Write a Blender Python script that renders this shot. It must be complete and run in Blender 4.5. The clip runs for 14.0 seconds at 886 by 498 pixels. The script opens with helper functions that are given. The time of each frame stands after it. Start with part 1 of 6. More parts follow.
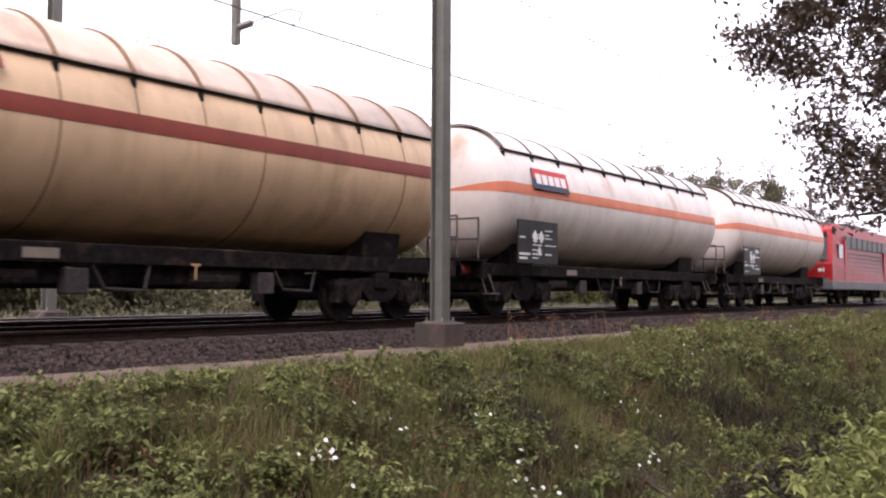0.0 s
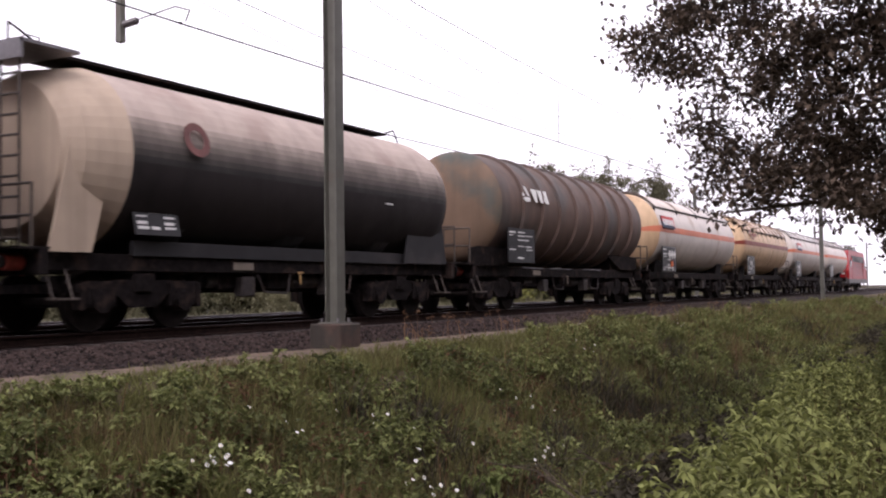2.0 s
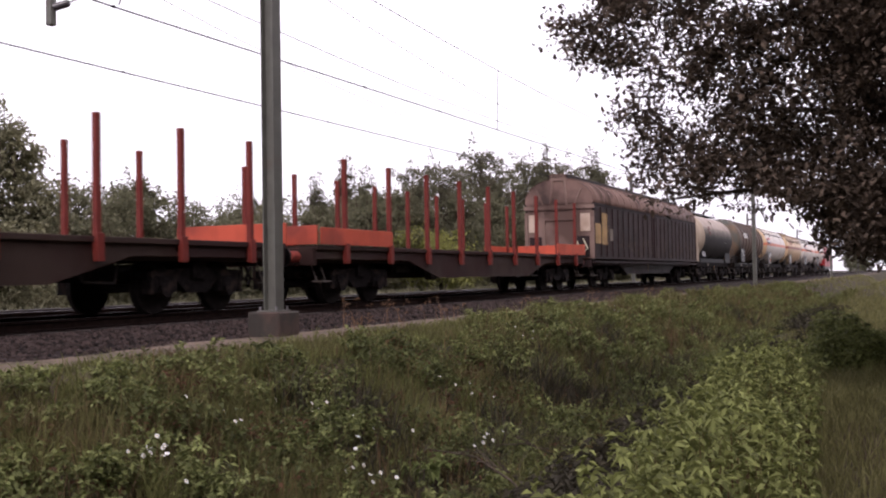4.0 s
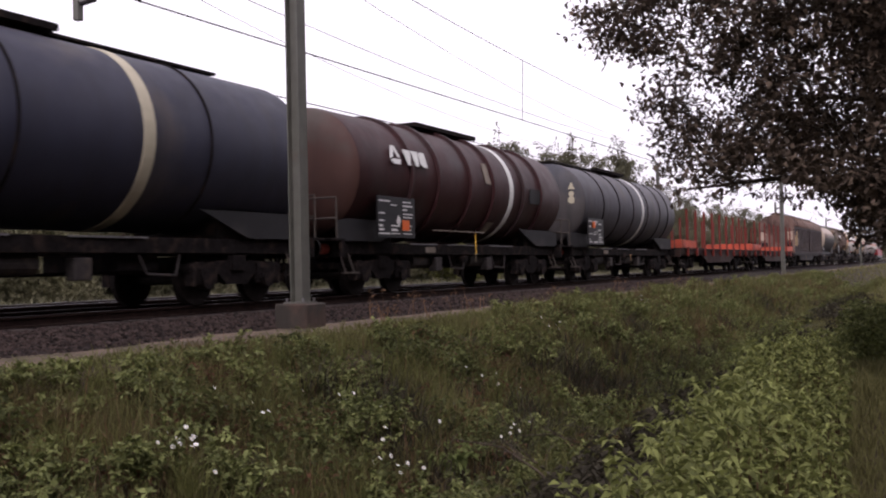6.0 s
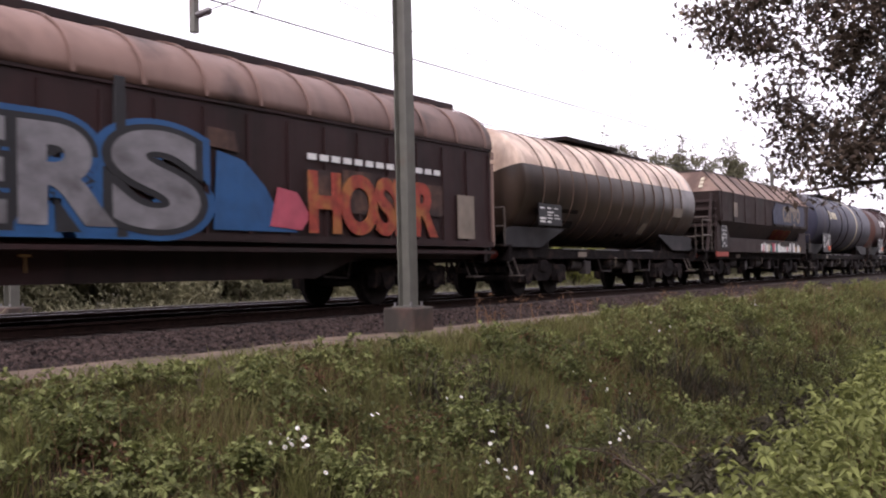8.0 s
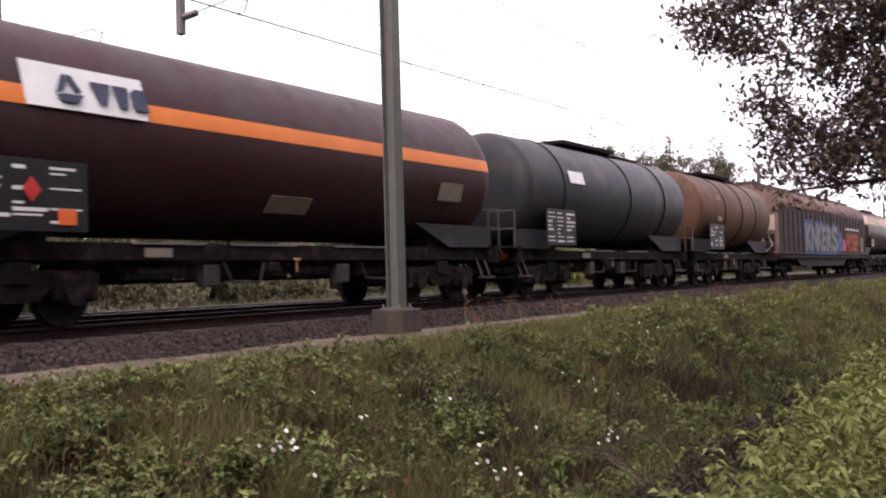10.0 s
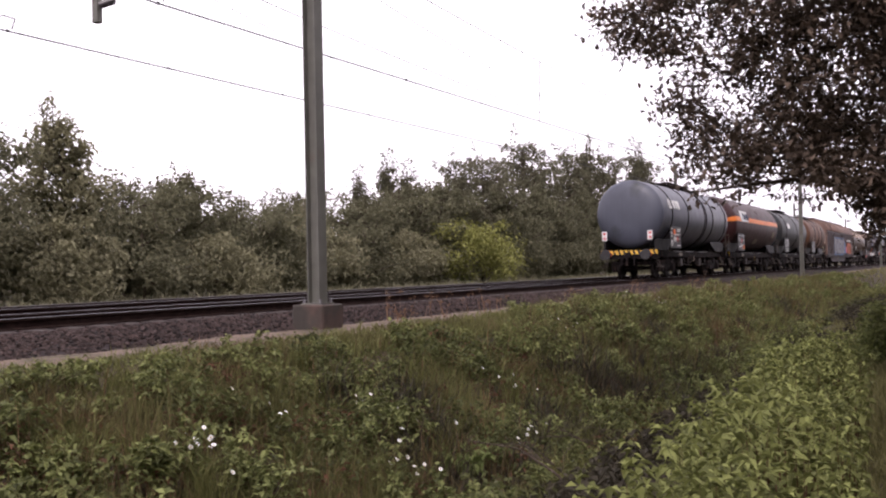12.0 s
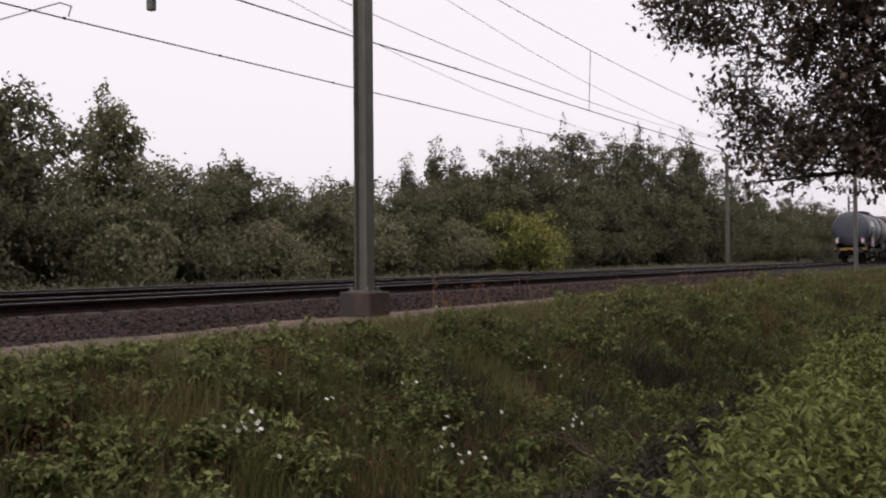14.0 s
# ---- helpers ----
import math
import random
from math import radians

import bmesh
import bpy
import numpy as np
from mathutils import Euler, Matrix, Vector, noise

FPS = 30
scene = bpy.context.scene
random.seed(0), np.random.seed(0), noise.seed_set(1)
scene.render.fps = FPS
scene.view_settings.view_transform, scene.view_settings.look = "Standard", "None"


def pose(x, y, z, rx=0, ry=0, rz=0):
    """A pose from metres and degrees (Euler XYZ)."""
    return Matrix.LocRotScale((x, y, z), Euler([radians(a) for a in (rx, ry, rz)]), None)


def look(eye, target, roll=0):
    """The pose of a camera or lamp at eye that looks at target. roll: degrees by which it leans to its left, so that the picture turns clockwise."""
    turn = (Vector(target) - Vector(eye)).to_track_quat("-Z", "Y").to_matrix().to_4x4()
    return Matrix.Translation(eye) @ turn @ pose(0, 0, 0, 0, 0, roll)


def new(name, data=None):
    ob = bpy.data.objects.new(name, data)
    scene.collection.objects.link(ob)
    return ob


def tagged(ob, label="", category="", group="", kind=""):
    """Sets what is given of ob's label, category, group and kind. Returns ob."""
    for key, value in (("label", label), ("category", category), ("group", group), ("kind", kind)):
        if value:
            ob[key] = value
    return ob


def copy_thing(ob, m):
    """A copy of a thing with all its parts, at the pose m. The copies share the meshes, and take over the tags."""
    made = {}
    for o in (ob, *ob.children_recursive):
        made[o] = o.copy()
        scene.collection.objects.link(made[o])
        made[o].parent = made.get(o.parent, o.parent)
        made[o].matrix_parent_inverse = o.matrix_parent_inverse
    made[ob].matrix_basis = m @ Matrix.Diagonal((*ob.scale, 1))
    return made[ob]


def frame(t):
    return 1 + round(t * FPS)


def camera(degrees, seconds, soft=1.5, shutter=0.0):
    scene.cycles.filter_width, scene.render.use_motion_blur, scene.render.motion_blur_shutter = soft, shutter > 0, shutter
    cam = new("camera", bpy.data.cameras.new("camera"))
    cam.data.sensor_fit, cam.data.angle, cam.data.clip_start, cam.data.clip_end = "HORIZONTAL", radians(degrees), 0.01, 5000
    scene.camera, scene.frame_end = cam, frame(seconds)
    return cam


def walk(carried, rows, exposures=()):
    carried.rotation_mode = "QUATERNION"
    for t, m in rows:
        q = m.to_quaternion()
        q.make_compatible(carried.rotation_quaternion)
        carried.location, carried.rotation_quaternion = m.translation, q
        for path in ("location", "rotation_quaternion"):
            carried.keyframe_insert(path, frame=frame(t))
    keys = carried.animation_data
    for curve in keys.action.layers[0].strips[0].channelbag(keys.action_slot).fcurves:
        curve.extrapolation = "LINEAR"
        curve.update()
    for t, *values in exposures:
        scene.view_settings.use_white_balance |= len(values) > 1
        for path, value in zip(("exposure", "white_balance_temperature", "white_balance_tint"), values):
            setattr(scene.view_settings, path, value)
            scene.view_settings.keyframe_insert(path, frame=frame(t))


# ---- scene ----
EYE_Z = 0.569
TRACK_Y = 13.0          # axis of the near track, on which the train runs
FAR_Y = 17.0            # axis of the far track
cam = camera(47.0, 14.0, soft=2.1, shutter=0.08)


def aim(yaw, pitch, roll, x=0.0, y=0.0, z=0.0):
    """A pose at the eye: heading, tilt up, and lean to the right, in degrees."""
    return pose(x, y, EYE_Z + z, 0, 0, yaw) @ pose(0, 0, 0, 90 + pitch) @ pose(0, 0, 0, 0, 0, -roll)


TURNS = [
    (0.0, -55.76, 2.353, -0.280),
    (0.5, -60.187, 1.890, 0.095),
    (1.0, -60.897, 1.397, -0.099),
    (1.5, -61.355, 2.141, 0.497),
    (2.0, -61.680, 2.317, 0.765),
    (2.5, -62.558, 1.961, 1.158),
    (3.0, -65.009, 1.755, 1.092),
    (5.5, -64.746, 1.161, 0.830),
    (6.0, -63.626, 1.080, 1.303),
    (6.5, -62.082, 1.283, 1.558),
    (7.0, -59.825, 0.984, 1.536),
    (7.5, -59.055, 1.049, 1.282),
    (8.0, -57.624, 1.453, 1.329),
    (10.5, -58.403, 1.543, 1.630),
    (11.0, -59.268, 1.446, 1.825),
    (11.5, -62.461, 1.015, 1.747),
    (12.0, -62.677, 1.172, 1.259),
    (12.5, -62.486, 0.752, 1.235),
    (13.0, -61.425, 0.793, 0.938),
    (13.5, -60.882, 0.843, 0.652),
    (14.0, -60.011, 0.583, 0.489),
]
walk(cam, [(t, aim(*turn)) for t, *turn in TURNS],
     exposures=[(t, s, 6330 if t < 9 else 6450 if t < 13.5 else 6560, 25 if t < 9 else 26 if t < 13.5 else 20) for t, s in ((0.0, 0.86), (0.5, 0.68), (1.0, 0.5), (2.0, 0.3), (3.0, 0.35), (5.5, -0.18), (6.5, 0.2), (7.5, 0.54), (8.0, 0.60), (10.5, 0.6), (11.0, 0.85), (11.5, 0.65), (12.0, 0.38), (13.0, -0.12), (14.0, -0.42))])

# ---- light: a bright overcast sky and a veiled sun ----
SUN_ELEVATION, SUN_AZIMUTH = 48.0, 200.0     # azimuth counted from +x towards +y
world = bpy.data.worlds.new("overcast_sky")
scene.world = world
world.use_nodes = True
wn, wl = world.node_tree.nodes, world.node_tree.links
sky = wn.new("ShaderNodeTexSky")
sky.sky_type, sky.sun_disc = "NISHITA", False
sky.sun_elevation, sky.sun_rotation = radians(SUN_ELEVATION), radians(90 - SUN_AZIMUTH)
sky.air_density, sky.dust_density, sky.ozone_density = 1.0, 6.0, 1.0
pale = wn.new("ShaderNodeHueSaturation")
pale.inputs["Saturation"].default_value = 0.12
cloud = wn.new("ShaderNodeMix")
cloud.data_type = "RGBA"
cloud.inputs["Factor"].default_value = 0.75
cloud.inputs[7].default_value = (9.9, 9.75, 10.0, 1)
wl.new(sky.outputs[0], pale.inputs["Color"])
wl.new(pale.outputs[0], cloud.inputs[6])
wl.new(cloud.outputs[2], wn["Background"].inputs["Color"])
wn["Background"].inputs["Strength"].default_value = 0.15
lamp = bpy.data.lights.new("sun", "SUN")
lamp.energy, lamp.angle, lamp.color = 0.9, radians(18), (1.0, 0.95, 0.87)
sun = new("sun", lamp)
a, e = radians(SUN_AZIMUTH), radians(SUN_ELEVATION)
sun.matrix_world = look((40 * math.cos(a) * math.cos(e), 40 * math.sin(a) * math.cos(e), 40 * math.sin(e)), (0, 0, 0))


# ---- materials ----
def material(name, color, rough=0.6, metal=0.0, vary=0.25, size=1.0, second=None, blotch=0.0, streak=0.0, bump=0.0, bump_size=40.0, pieces=0.0, leafy=0.0, spec=0.5, island=0.0):
    """Paint, rust, stone or leaf: a base colour with fine grain, blotches of a second colour, rain streaks and relief."""
    m = bpy.data.materials.new(name)
    m.use_nodes = True
    n, l = m.node_tree.nodes, m.node_tree.links
    b = n["Principled BSDF"]
    b.inputs["Roughness"].default_value, b.inputs["Metallic"].default_value = rough, metal
    b.inputs["Specular IOR Level"].default_value = spec
    co = n.new("ShaderNodeTexCoord")

    def noise_of(scale, detail, stretch=None):
        t = n.new("ShaderNodeTexNoise")
        t.inputs["Scale"].default_value, t.inputs["Detail"].default_value = scale, detail
        if stretch:
            mp = n.new("ShaderNodeMapping")
            mp.inputs["Scale"].default_value = stretch
            l.new(co.outputs["Object"], mp.inputs[0])
            l.new(mp.outputs[0], t.inputs["Vector"])
        else:
            l.new(co.outputs["Object"], t.inputs["Vector"])
        return t.outputs["Fac"]

    def ramp(fac, lo, hi):
        r = n.new("ShaderNodeMapRange")
        r.inputs["From Min"].default_value, r.inputs["From Max"].default_value = lo, hi
        l.new(fac, r.inputs["Value"])
        return r.outputs[0]

    def mixed(fac, one, two, kind="MIX"):
        x = n.new("ShaderNodeMix")
        x.data_type, x.blend_type = "RGBA", kind
        for socket, value in ((x.inputs["Factor"], fac), (x.inputs[6], one), (x.inputs[7], two)):
            if hasattr(value, "links"):
                l.new(value, socket)
            else:
                socket.default_value = value
        return x.outputs[2]

    base = (*color, 1)
    dark = tuple(c * (1 - vary) for c in color) + (1,)
    light = tuple(min(1, c * (1 + vary)) for c in color) + (1,)
    out = mixed(ramp(noise_of(3.0 / size, 6), 0.3, 0.7), dark, light)
    if second:
        f = ramp(noise_of(1.1 / size, 8), 0.62 - blotch * 0.3, 0.72 - blotch * 0.25)
        out = mixed(f, out, (*second, 1))
    if streak:
        f = ramp(noise_of(1.0, 5, (3.2, 3.2, 0.16)), 0.45, 0.75)
        s = n.new("ShaderNodeMath")
        s.operation = "MULTIPLY"
        s.inputs[1].default_value = streak
        l.new(f, s.inputs[0])
        out = mixed(s.outputs[0], out, tuple(c * 0.35 for c in (second or color)) + (1,))
    if pieces or island:
        src = n.new("ShaderNodeNewGeometry").outputs["Random Per Island"] if island else n.new("ShaderNodeObjectInfo").outputs["Random"]
        k = island or pieces
        v = n.new("ShaderNodeMapRange")
        v.inputs["To Min"].default_value, v.inputs["To Max"].default_value = 1 - k, 1 + k
        l.new(src, v.inputs["Value"])
        h = n.new("ShaderNodeHueSaturation")
        l.new(v.outputs[0], h.inputs["Value"])
        l.new(out, h.inputs["Color"])
        out = h.outputs[0]
    l.new(out, b.inputs["Base Color"])
    rr = n.new("ShaderNodeMapRange")
    rr.inputs["To Min"].default_value, rr.inputs["To Max"].default_value = max(0.02, rough - 0.12), min(1, rough + 0.15)
    l.new(noise_of(5.0 / size, 5), rr.inputs["Value"])
    l.new(rr.outputs[0], b.inputs["Roughness"])
    if bump:
        bp = n.new("ShaderNodeBump")
        bp.inputs["Strength"].default_value, bp.inputs["Distance"].default_value = bump, 0.02
        l.new(noise_of(bump_size, 6), bp.inputs["Height"])
        l.new(bp.outputs[0], b.inputs["Normal"])
    if leafy:
        tr = n.new("ShaderNodeBsdfTranslucent")
        l.new(out, tr.inputs["Color"])
        ms = n.new("ShaderNodeMixShader")
        ms.inputs[0].default_value = leafy
        l.new(b.outputs[0], ms.inputs[1])
        l.new(tr.outputs[0], ms.inputs[2])
        l.new(ms.outputs[0], n["Material Output"].inputs["Surface"])
    return m


SOIL = material("soil_and_moss", (0.040, 0.036, 0.018), 0.95, vary=0.5, size=1.5, second=(0.055, 0.04, 0.028), blotch=0.5, bump=0.8, bump_size=14, spec=0.1)
SAND = material("trodden_sand", (0.155, 0.115, 0.09), 0.95, vary=0.18, size=0.8, second=(0.085, 0.072, 0.048), blotch=0.4, bump=0.5, bump_size=30, spec=0.15)
BALLAST = material("ballast", (0.015, 0.010, 0.0095), 0.95, vary=0.45, size=0.25, second=(0.035, 0.026, 0.024), blotch=0.5, bump=1.0, bump_size=16, spec=0.15)
STONE = material("ballast_stone", (0.038, 0.026, 0.023), 0.9, vary=0.3, size=0.2, bump=0.3, bump_size=60, island=0.8, spec=0.2)
STONE_ONE = material("single_ballast_stone", (0.038, 0.026, 0.023), 0.9, vary=0.3, size=0.2, bump=0.3, bump_size=60, pieces=0.45, spec=0.2)
RUST_RAIL = material("rusty_rail", (0.020, 0.011, 0.009), 0.9, spec=0.1, vary=0.35, size=0.3, bump=0.2)
RAIL_HEAD = material("polished_rail_head", (0.30, 0.29, 0.29), 0.3, 1.0, vary=0.12, size=0.5)
CONCRETE = material("weathered_concrete", (0.074, 0.048, 0.038), 0.92, vary=0.2, size=0.5, second=(0.05, 0.042, 0.034), blotch=0.5, streak=0.5, bump=0.4)
SLEEPER = material("concrete_sleeper", (0.042, 0.032, 0.028), 0.92, vary=0.25, size=0.5, second=(0.03, 0.022, 0.02), blotch=0.5, bump=0.4, pieces=0.15)
MAST = material("grey_green_mast_paint", (0.120, 0.118, 0.100), 0.62, vary=0.14, size=0.8, second=(0.12, 0.10, 0.08), blotch=0.12, streak=0.3)
STEEL = material("galvanised_steel", (0.22, 0.21, 0.22), 0.5, 0.6, vary=0.2, size=0.4)
WIRE = material("copper_wire", (0.03, 0.028, 0.03), 0.6, 0.4)
INSULATOR = material("brown_insulator", (0.07, 0.06, 0.065), 0.3)
UNDER = material("grimy_running_gear", (0.012, 0.0095, 0.0095), 0.8, vary=0.5, size=0.3, second=(0.034, 0.023, 0.019), blotch=0.3, bump=0.2, bump_size=20, spec=0.08)
WHEEL = material("wheel_steel", (0.018, 0.014, 0.013), 0.8, 0.0, vary=0.35, size=0.3, spec=0.12)
GEAR = material("dusty_brake_gear", (0.026, 0.020, 0.019), 0.75, vary=0.45, size=0.3, second=(0.06, 0.043, 0.034), blotch=0.3, bump=0.2)
BUFFER = material("greased_buffer", (0.03, 0.028, 0.028), 0.5, 0.2, vary=0.3, size=0.3)
RED_SLEEVE = material("faded_red_sleeve", (0.28, 0.05, 0.035), 0.7, vary=0.3, size=0.3)
WHITE = material("white_lettering", (0.68, 0.68, 0.66), 0.6, vary=0.08)
CREAM = material("cream_lettering", (0.50, 0.45, 0.33), 0.65, vary=0.1)
BLACK = material("black_data_panel", (0.008, 0.008, 0.010), 0.5, vary=0.3)
ORANGE = material("orange_plate", (0.72, 0.14, 0.025), 0.55, vary=0.1)
YELLOW = material("yellow_mark", (0.68, 0.40, 0.045), 0.6, vary=0.15)
RED = material("red_mark", (0.52, 0.03, 0.03), 0.55, vary=0.12)
HANDRAIL = material("handrail_paint", (0.07, 0.055, 0.045), 0.6, vary=0.3, size=0.3)


# ---- building helpers ----
def mesh_of(bm, name):
    me = bpy.data.meshes.new(name)
    bm.to_mesh(me)
    bm.free()
    return me


def part(name, shape, mat, parent=None, label="", smooth=False, at=None):
    """Links a bmesh or a mesh as one object under its thing."""
    me = shape if isinstance(shape, bpy.types.Mesh) else mesh_of(shape, name)
    if not me.materials:
        me.materials.append(mat)
    if smooth:
        me.polygons.foreach_set("use_smooth", [True] * len(me.polygons))
    ob = new(name, me)
    ob.parent = parent
    if at is not None:
        ob.matrix_basis = at
    if label:
        ob["label"] = label
    return ob


def thing(name, label, category, group="", kind="", at=None):
    ob = new(name)
    ob.empty_display_size = 0.2
    if at is not None:
        ob.matrix_basis = at
    return tagged(ob, label, category, group, kind)


def box(bm, x0, x1, y0, y1, z0, z1, m=None):
    vs = [bm.verts.new((x, y, z)) for x in (x0, x1) for y in (y0, y1) for z in (z0, z1)]
    for f in ((0, 1, 3, 2), (4, 6, 7, 5), (0, 4, 5, 1), (2, 3, 7, 6), (0, 2, 6, 4), (1, 5, 7, 3)):
        bm.faces.new([vs[i] for i in f])
    if m is not None:
        for v in vs:
            v.co = m @ v.co
    return vs


def boxes(*spans, bevel=0.0):
    bm = bmesh.new()
    for s in spans:
        box(bm, *s)
    if bevel:
        bmesh.ops.bevel(bm, geom=bm.edges[:], offset=bevel, segments=1, affect="EDGES")
    return bm


def rod(bm, p, q, r, sides=8):
    """A round bar from p to q."""
    p, q = Vector(p), Vector(q)
    d = q - p
    m = Matrix.Translation((p + q) / 2) @ d.to_track_quat("Z", "Y").to_matrix().to_4x4()
    bmesh.ops.create_cone(bm, cap_ends=True, segments=sides, radius1=r, radius2=r, depth=d.length, matrix=m)


def rods(r, *lines, sides=8):
    bm = bmesh.new()
    for pts in lines:
        for p, q in zip(pts, pts[1:]):
            rod(bm, p, q, r, sides)
    return bm


def disc_x(bm, x, y, z, r, depth, sides=20):
    bmesh.ops.create_cone(bm, cap_ends=True, segments=sides, radius1=r, radius2=r, depth=depth, matrix=pose(x, y, z, 0, 90, 0))


def disc_y(bm, x, y, z, r, depth, sides=24, r2=None):
    bmesh.ops.create_cone(bm, cap_ends=True, segments=sides, radius1=r, radius2=r if r2 is None else r2, depth=depth, matrix=pose(x, y, z, 90, 0, 0))


def turned(profile, cz, a0=0.0, a1=360.0, steps=48, grow=0.0, thick=0.0):
    """A surface turned about the wagon's long axis at height cz. Angles: 0 is the side -y, 90 is the top."""
    bm = bmesh.new()
    whole = a1 - a0 >= 359.9
    n = steps if whole else steps + 1
    rings = []
    for shell in ((0.0, thick) if thick else (0.0,)):
        ring = []
        for x, r in profile:
            row = []
            for i in range(n):
                g = radians(a0 + (a1 - a0) * i / steps)
                rr = max(r + grow - shell, 0.0005)
                row.append(bm.verts.new((x, -rr * math.cos(g), cz + rr * math.sin(g))))
            ring.append(row)
        rings.append(ring)
        for p, q in zip(ring, ring[1:]):
            for i in range(steps):
                j = (i + 1) % n
                bm.faces.new((p[i], p[j], q[j], q[i]))
    if thick:
        o, i2 = rings
        for k in (0, -1):
            for i in range(len(o) - 1):
                bm.faces.new((o[i][k], o[i + 1][k], i2[i + 1][k], i2[i][k]))
            for i in range(steps):
                j = (i + 1) % n
                bm.faces.new((o[k][i], o[k][j], i2[k][j], i2[k][i]))
    bmesh.ops.remove_doubles(bm, verts=bm.verts[:], dist=0.0008)
    bmesh.ops.recalc_face_normals(bm, faces=bm.faces[:])
    return bm


def dished(half, r, depth, steps=9):
    """The outline of a closed tank: dished ends of that depth, straight between."""
    left = [(-half + depth * (1 - math.cos(radians(90 * i / steps))), r * math.sin(radians(90 * i / steps)) ** 0.62) for i in range(steps + 1)]
    return left + [(-x, q) for x, q in reversed(left)]


def prism(section, x0, x1, cap=True):
    """A section of (y, z) corners drawn out along x."""
    bm = bmesh.new()
    p = [bm.verts.new((x0, y, z)) for y, z in section]
    q = [bm.verts.new((x1, y, z)) for y, z in section]
    k = len(section)
    for i in range(k):
        bm.faces.new((p[i], p[(i + 1) % k], q[(i + 1) % k], q[i]))
    if cap:
        bm.faces.new(list(reversed(p)))
        bm.faces.new(q)
    bmesh.ops.recalc_face_normals(bm, faces=bm.faces[:])
    return bm


def plate(bm, pts, y, thick=0.012):
    """A flat shape of (x, z) corners, standing against a wagon's side at y."""
    p = [bm.verts.new((x, y, z)) for x, z in pts]
    q = [bm.verts.new((x, y + thick, z)) for x, z in pts]
    k = len(pts)
    bm.faces.new(p)
    bm.faces.new(list(reversed(q)))
    for i in range(k):
        bm.faces.new((p[i], q[i], q[(i + 1) % k], p[(i + 1) % k]))


def plates(y, *shapes, thick=0.012):
    bm = bmesh.new()
    for s in shapes:
        plate(bm, s, y, thick)
    bmesh.ops.recalc_face_normals(bm, faces=bm.faces[:])
    return bm


def rect(x0, x1, z0, z1):
    return [(x0, z0), (x1, z0), (x1, z1), (x0, z1)]


def raw(name, verts, faces, mat, kind="", label="", category="", smooth=False):
    me = bpy.data.meshes.new(name)
    me.from_pydata(verts, [], faces)
    me.materials.append(mat)
    if smooth:
        me.polygons.foreach_set("use_smooth", [True] * len(me.polygons))
    return tagged(new(name, me), label, category, "", kind)


# ---- the ground ----
PROFILE_Y = [-400, -30, -3, 0.5, 1.9, 2.5, 3.1, 3.9, 4.7, 6.2, 7.6, 8.5, 9.2, 10.0, 20.2, 21.5, 23.0, 60, 900]
PROFILE_Z = [-1.0, -1.0, -1.02, -1.03, -1.05, -1.2, -1.6, -1.88, -1.72, -1.15, -0.66, -0.43, -0.39, -0.40, -0.42, -0.45, -0.4, -0.4, -0.4]


def ground_z(x, y):
    shift = float(np.interp(x, [10, 16, 32, 90, 200], [0.0, 0.25, 1.1, 2.0, 2.2])) * min(1.0, max(0.0, (7.0 - y) / 3.0)) * min(1.0, max(0.0, (y + 3.0) / 3.0))
    z = float(np.interp(y - shift, PROFILE_Y, PROFILE_Z))
    rough = 0.21 if 3 < y < 7.6 else 0.02 if y > 8.8 or y < -1 else 0.06
    return z + rough * (noise.noise((x * 0.45, y * 0.6, 0)) + 0.5 * noise.noise((x * 1.3, y * 1.3, 3)))


def spaced(stops):
    out = []
    for a0, a1, step in stops:
        out += list(np.arange(a0, a1, step))
    return out + [stops[-1][1]]


def make_ground():
    xs = spaced([(-300, -20, 40), (-20, 0, 4), (0, 30, 0.4), (30, 80, 1.2), (80, 200, 8), (200, 1600, 100)])
    ys = spaced([(-400, -20, 60), (-20, 0, 3), (0, 10.4, 0.35), (10.4, 22, 2.0), (22, 60, 6), (60, 900, 120)])
    verts = [(x, y, ground_z(x, y) - (0.12 if 10.3 < y < 20 else 0)) for x in xs for y in ys]
    k = len(ys)
    faces = [(i * k + j, (i + 1) * k + j, (i + 1) * k + j + 1, i * k + j + 1) for i in range(len(xs) - 1) for j in range(k - 1)]
    raw("ground", verts, faces, SOIL, "structure", "mossy soil of a drainage ditch beside the railway", "ground", smooth=True)
    # sandy service path on the lip of the ditch
    px = spaced([(-40, 0, 4), (0, 60, 0.5), (60, 300, 6)])
    verts, faces = [], []
    for x in px:
        wob = 0.22 * noise.noise((x * 0.5, 7, 0)) + 0.10 * noise.noise((x * 1.7, 3, 0))
        for y, dz in ((8.75 + wob, -0.02), (8.95 + wob, 0.02), (9.4, 0.035), (10.0, 0.03), (10.35, 0.02)):
            verts.append((x, y, ground_z(x, y) + dz))
    faces = [(i * 5 + j, (i + 1) * 5 + j, (i + 1) * 5 + j + 1, i * 5 + j + 1) for i in range(len(px) - 1) for j in range(4)]
    raw("path", verts, faces, SAND, "structure", "trodden sandy service path beside the ballast", "path", smooth=True)


BED_Y = [9.92, 10.25, 10.7, 11.2, 11.9, 14.1, 15.0, 15.9, 18.1, 18.8, 19.5, 20.3]
BED_Z = [-0.40, -0.33, -0.27, -0.22, -0.215, -0.215, -0.25, -0.215, -0.215, -0.23, -0.36, -0.47]


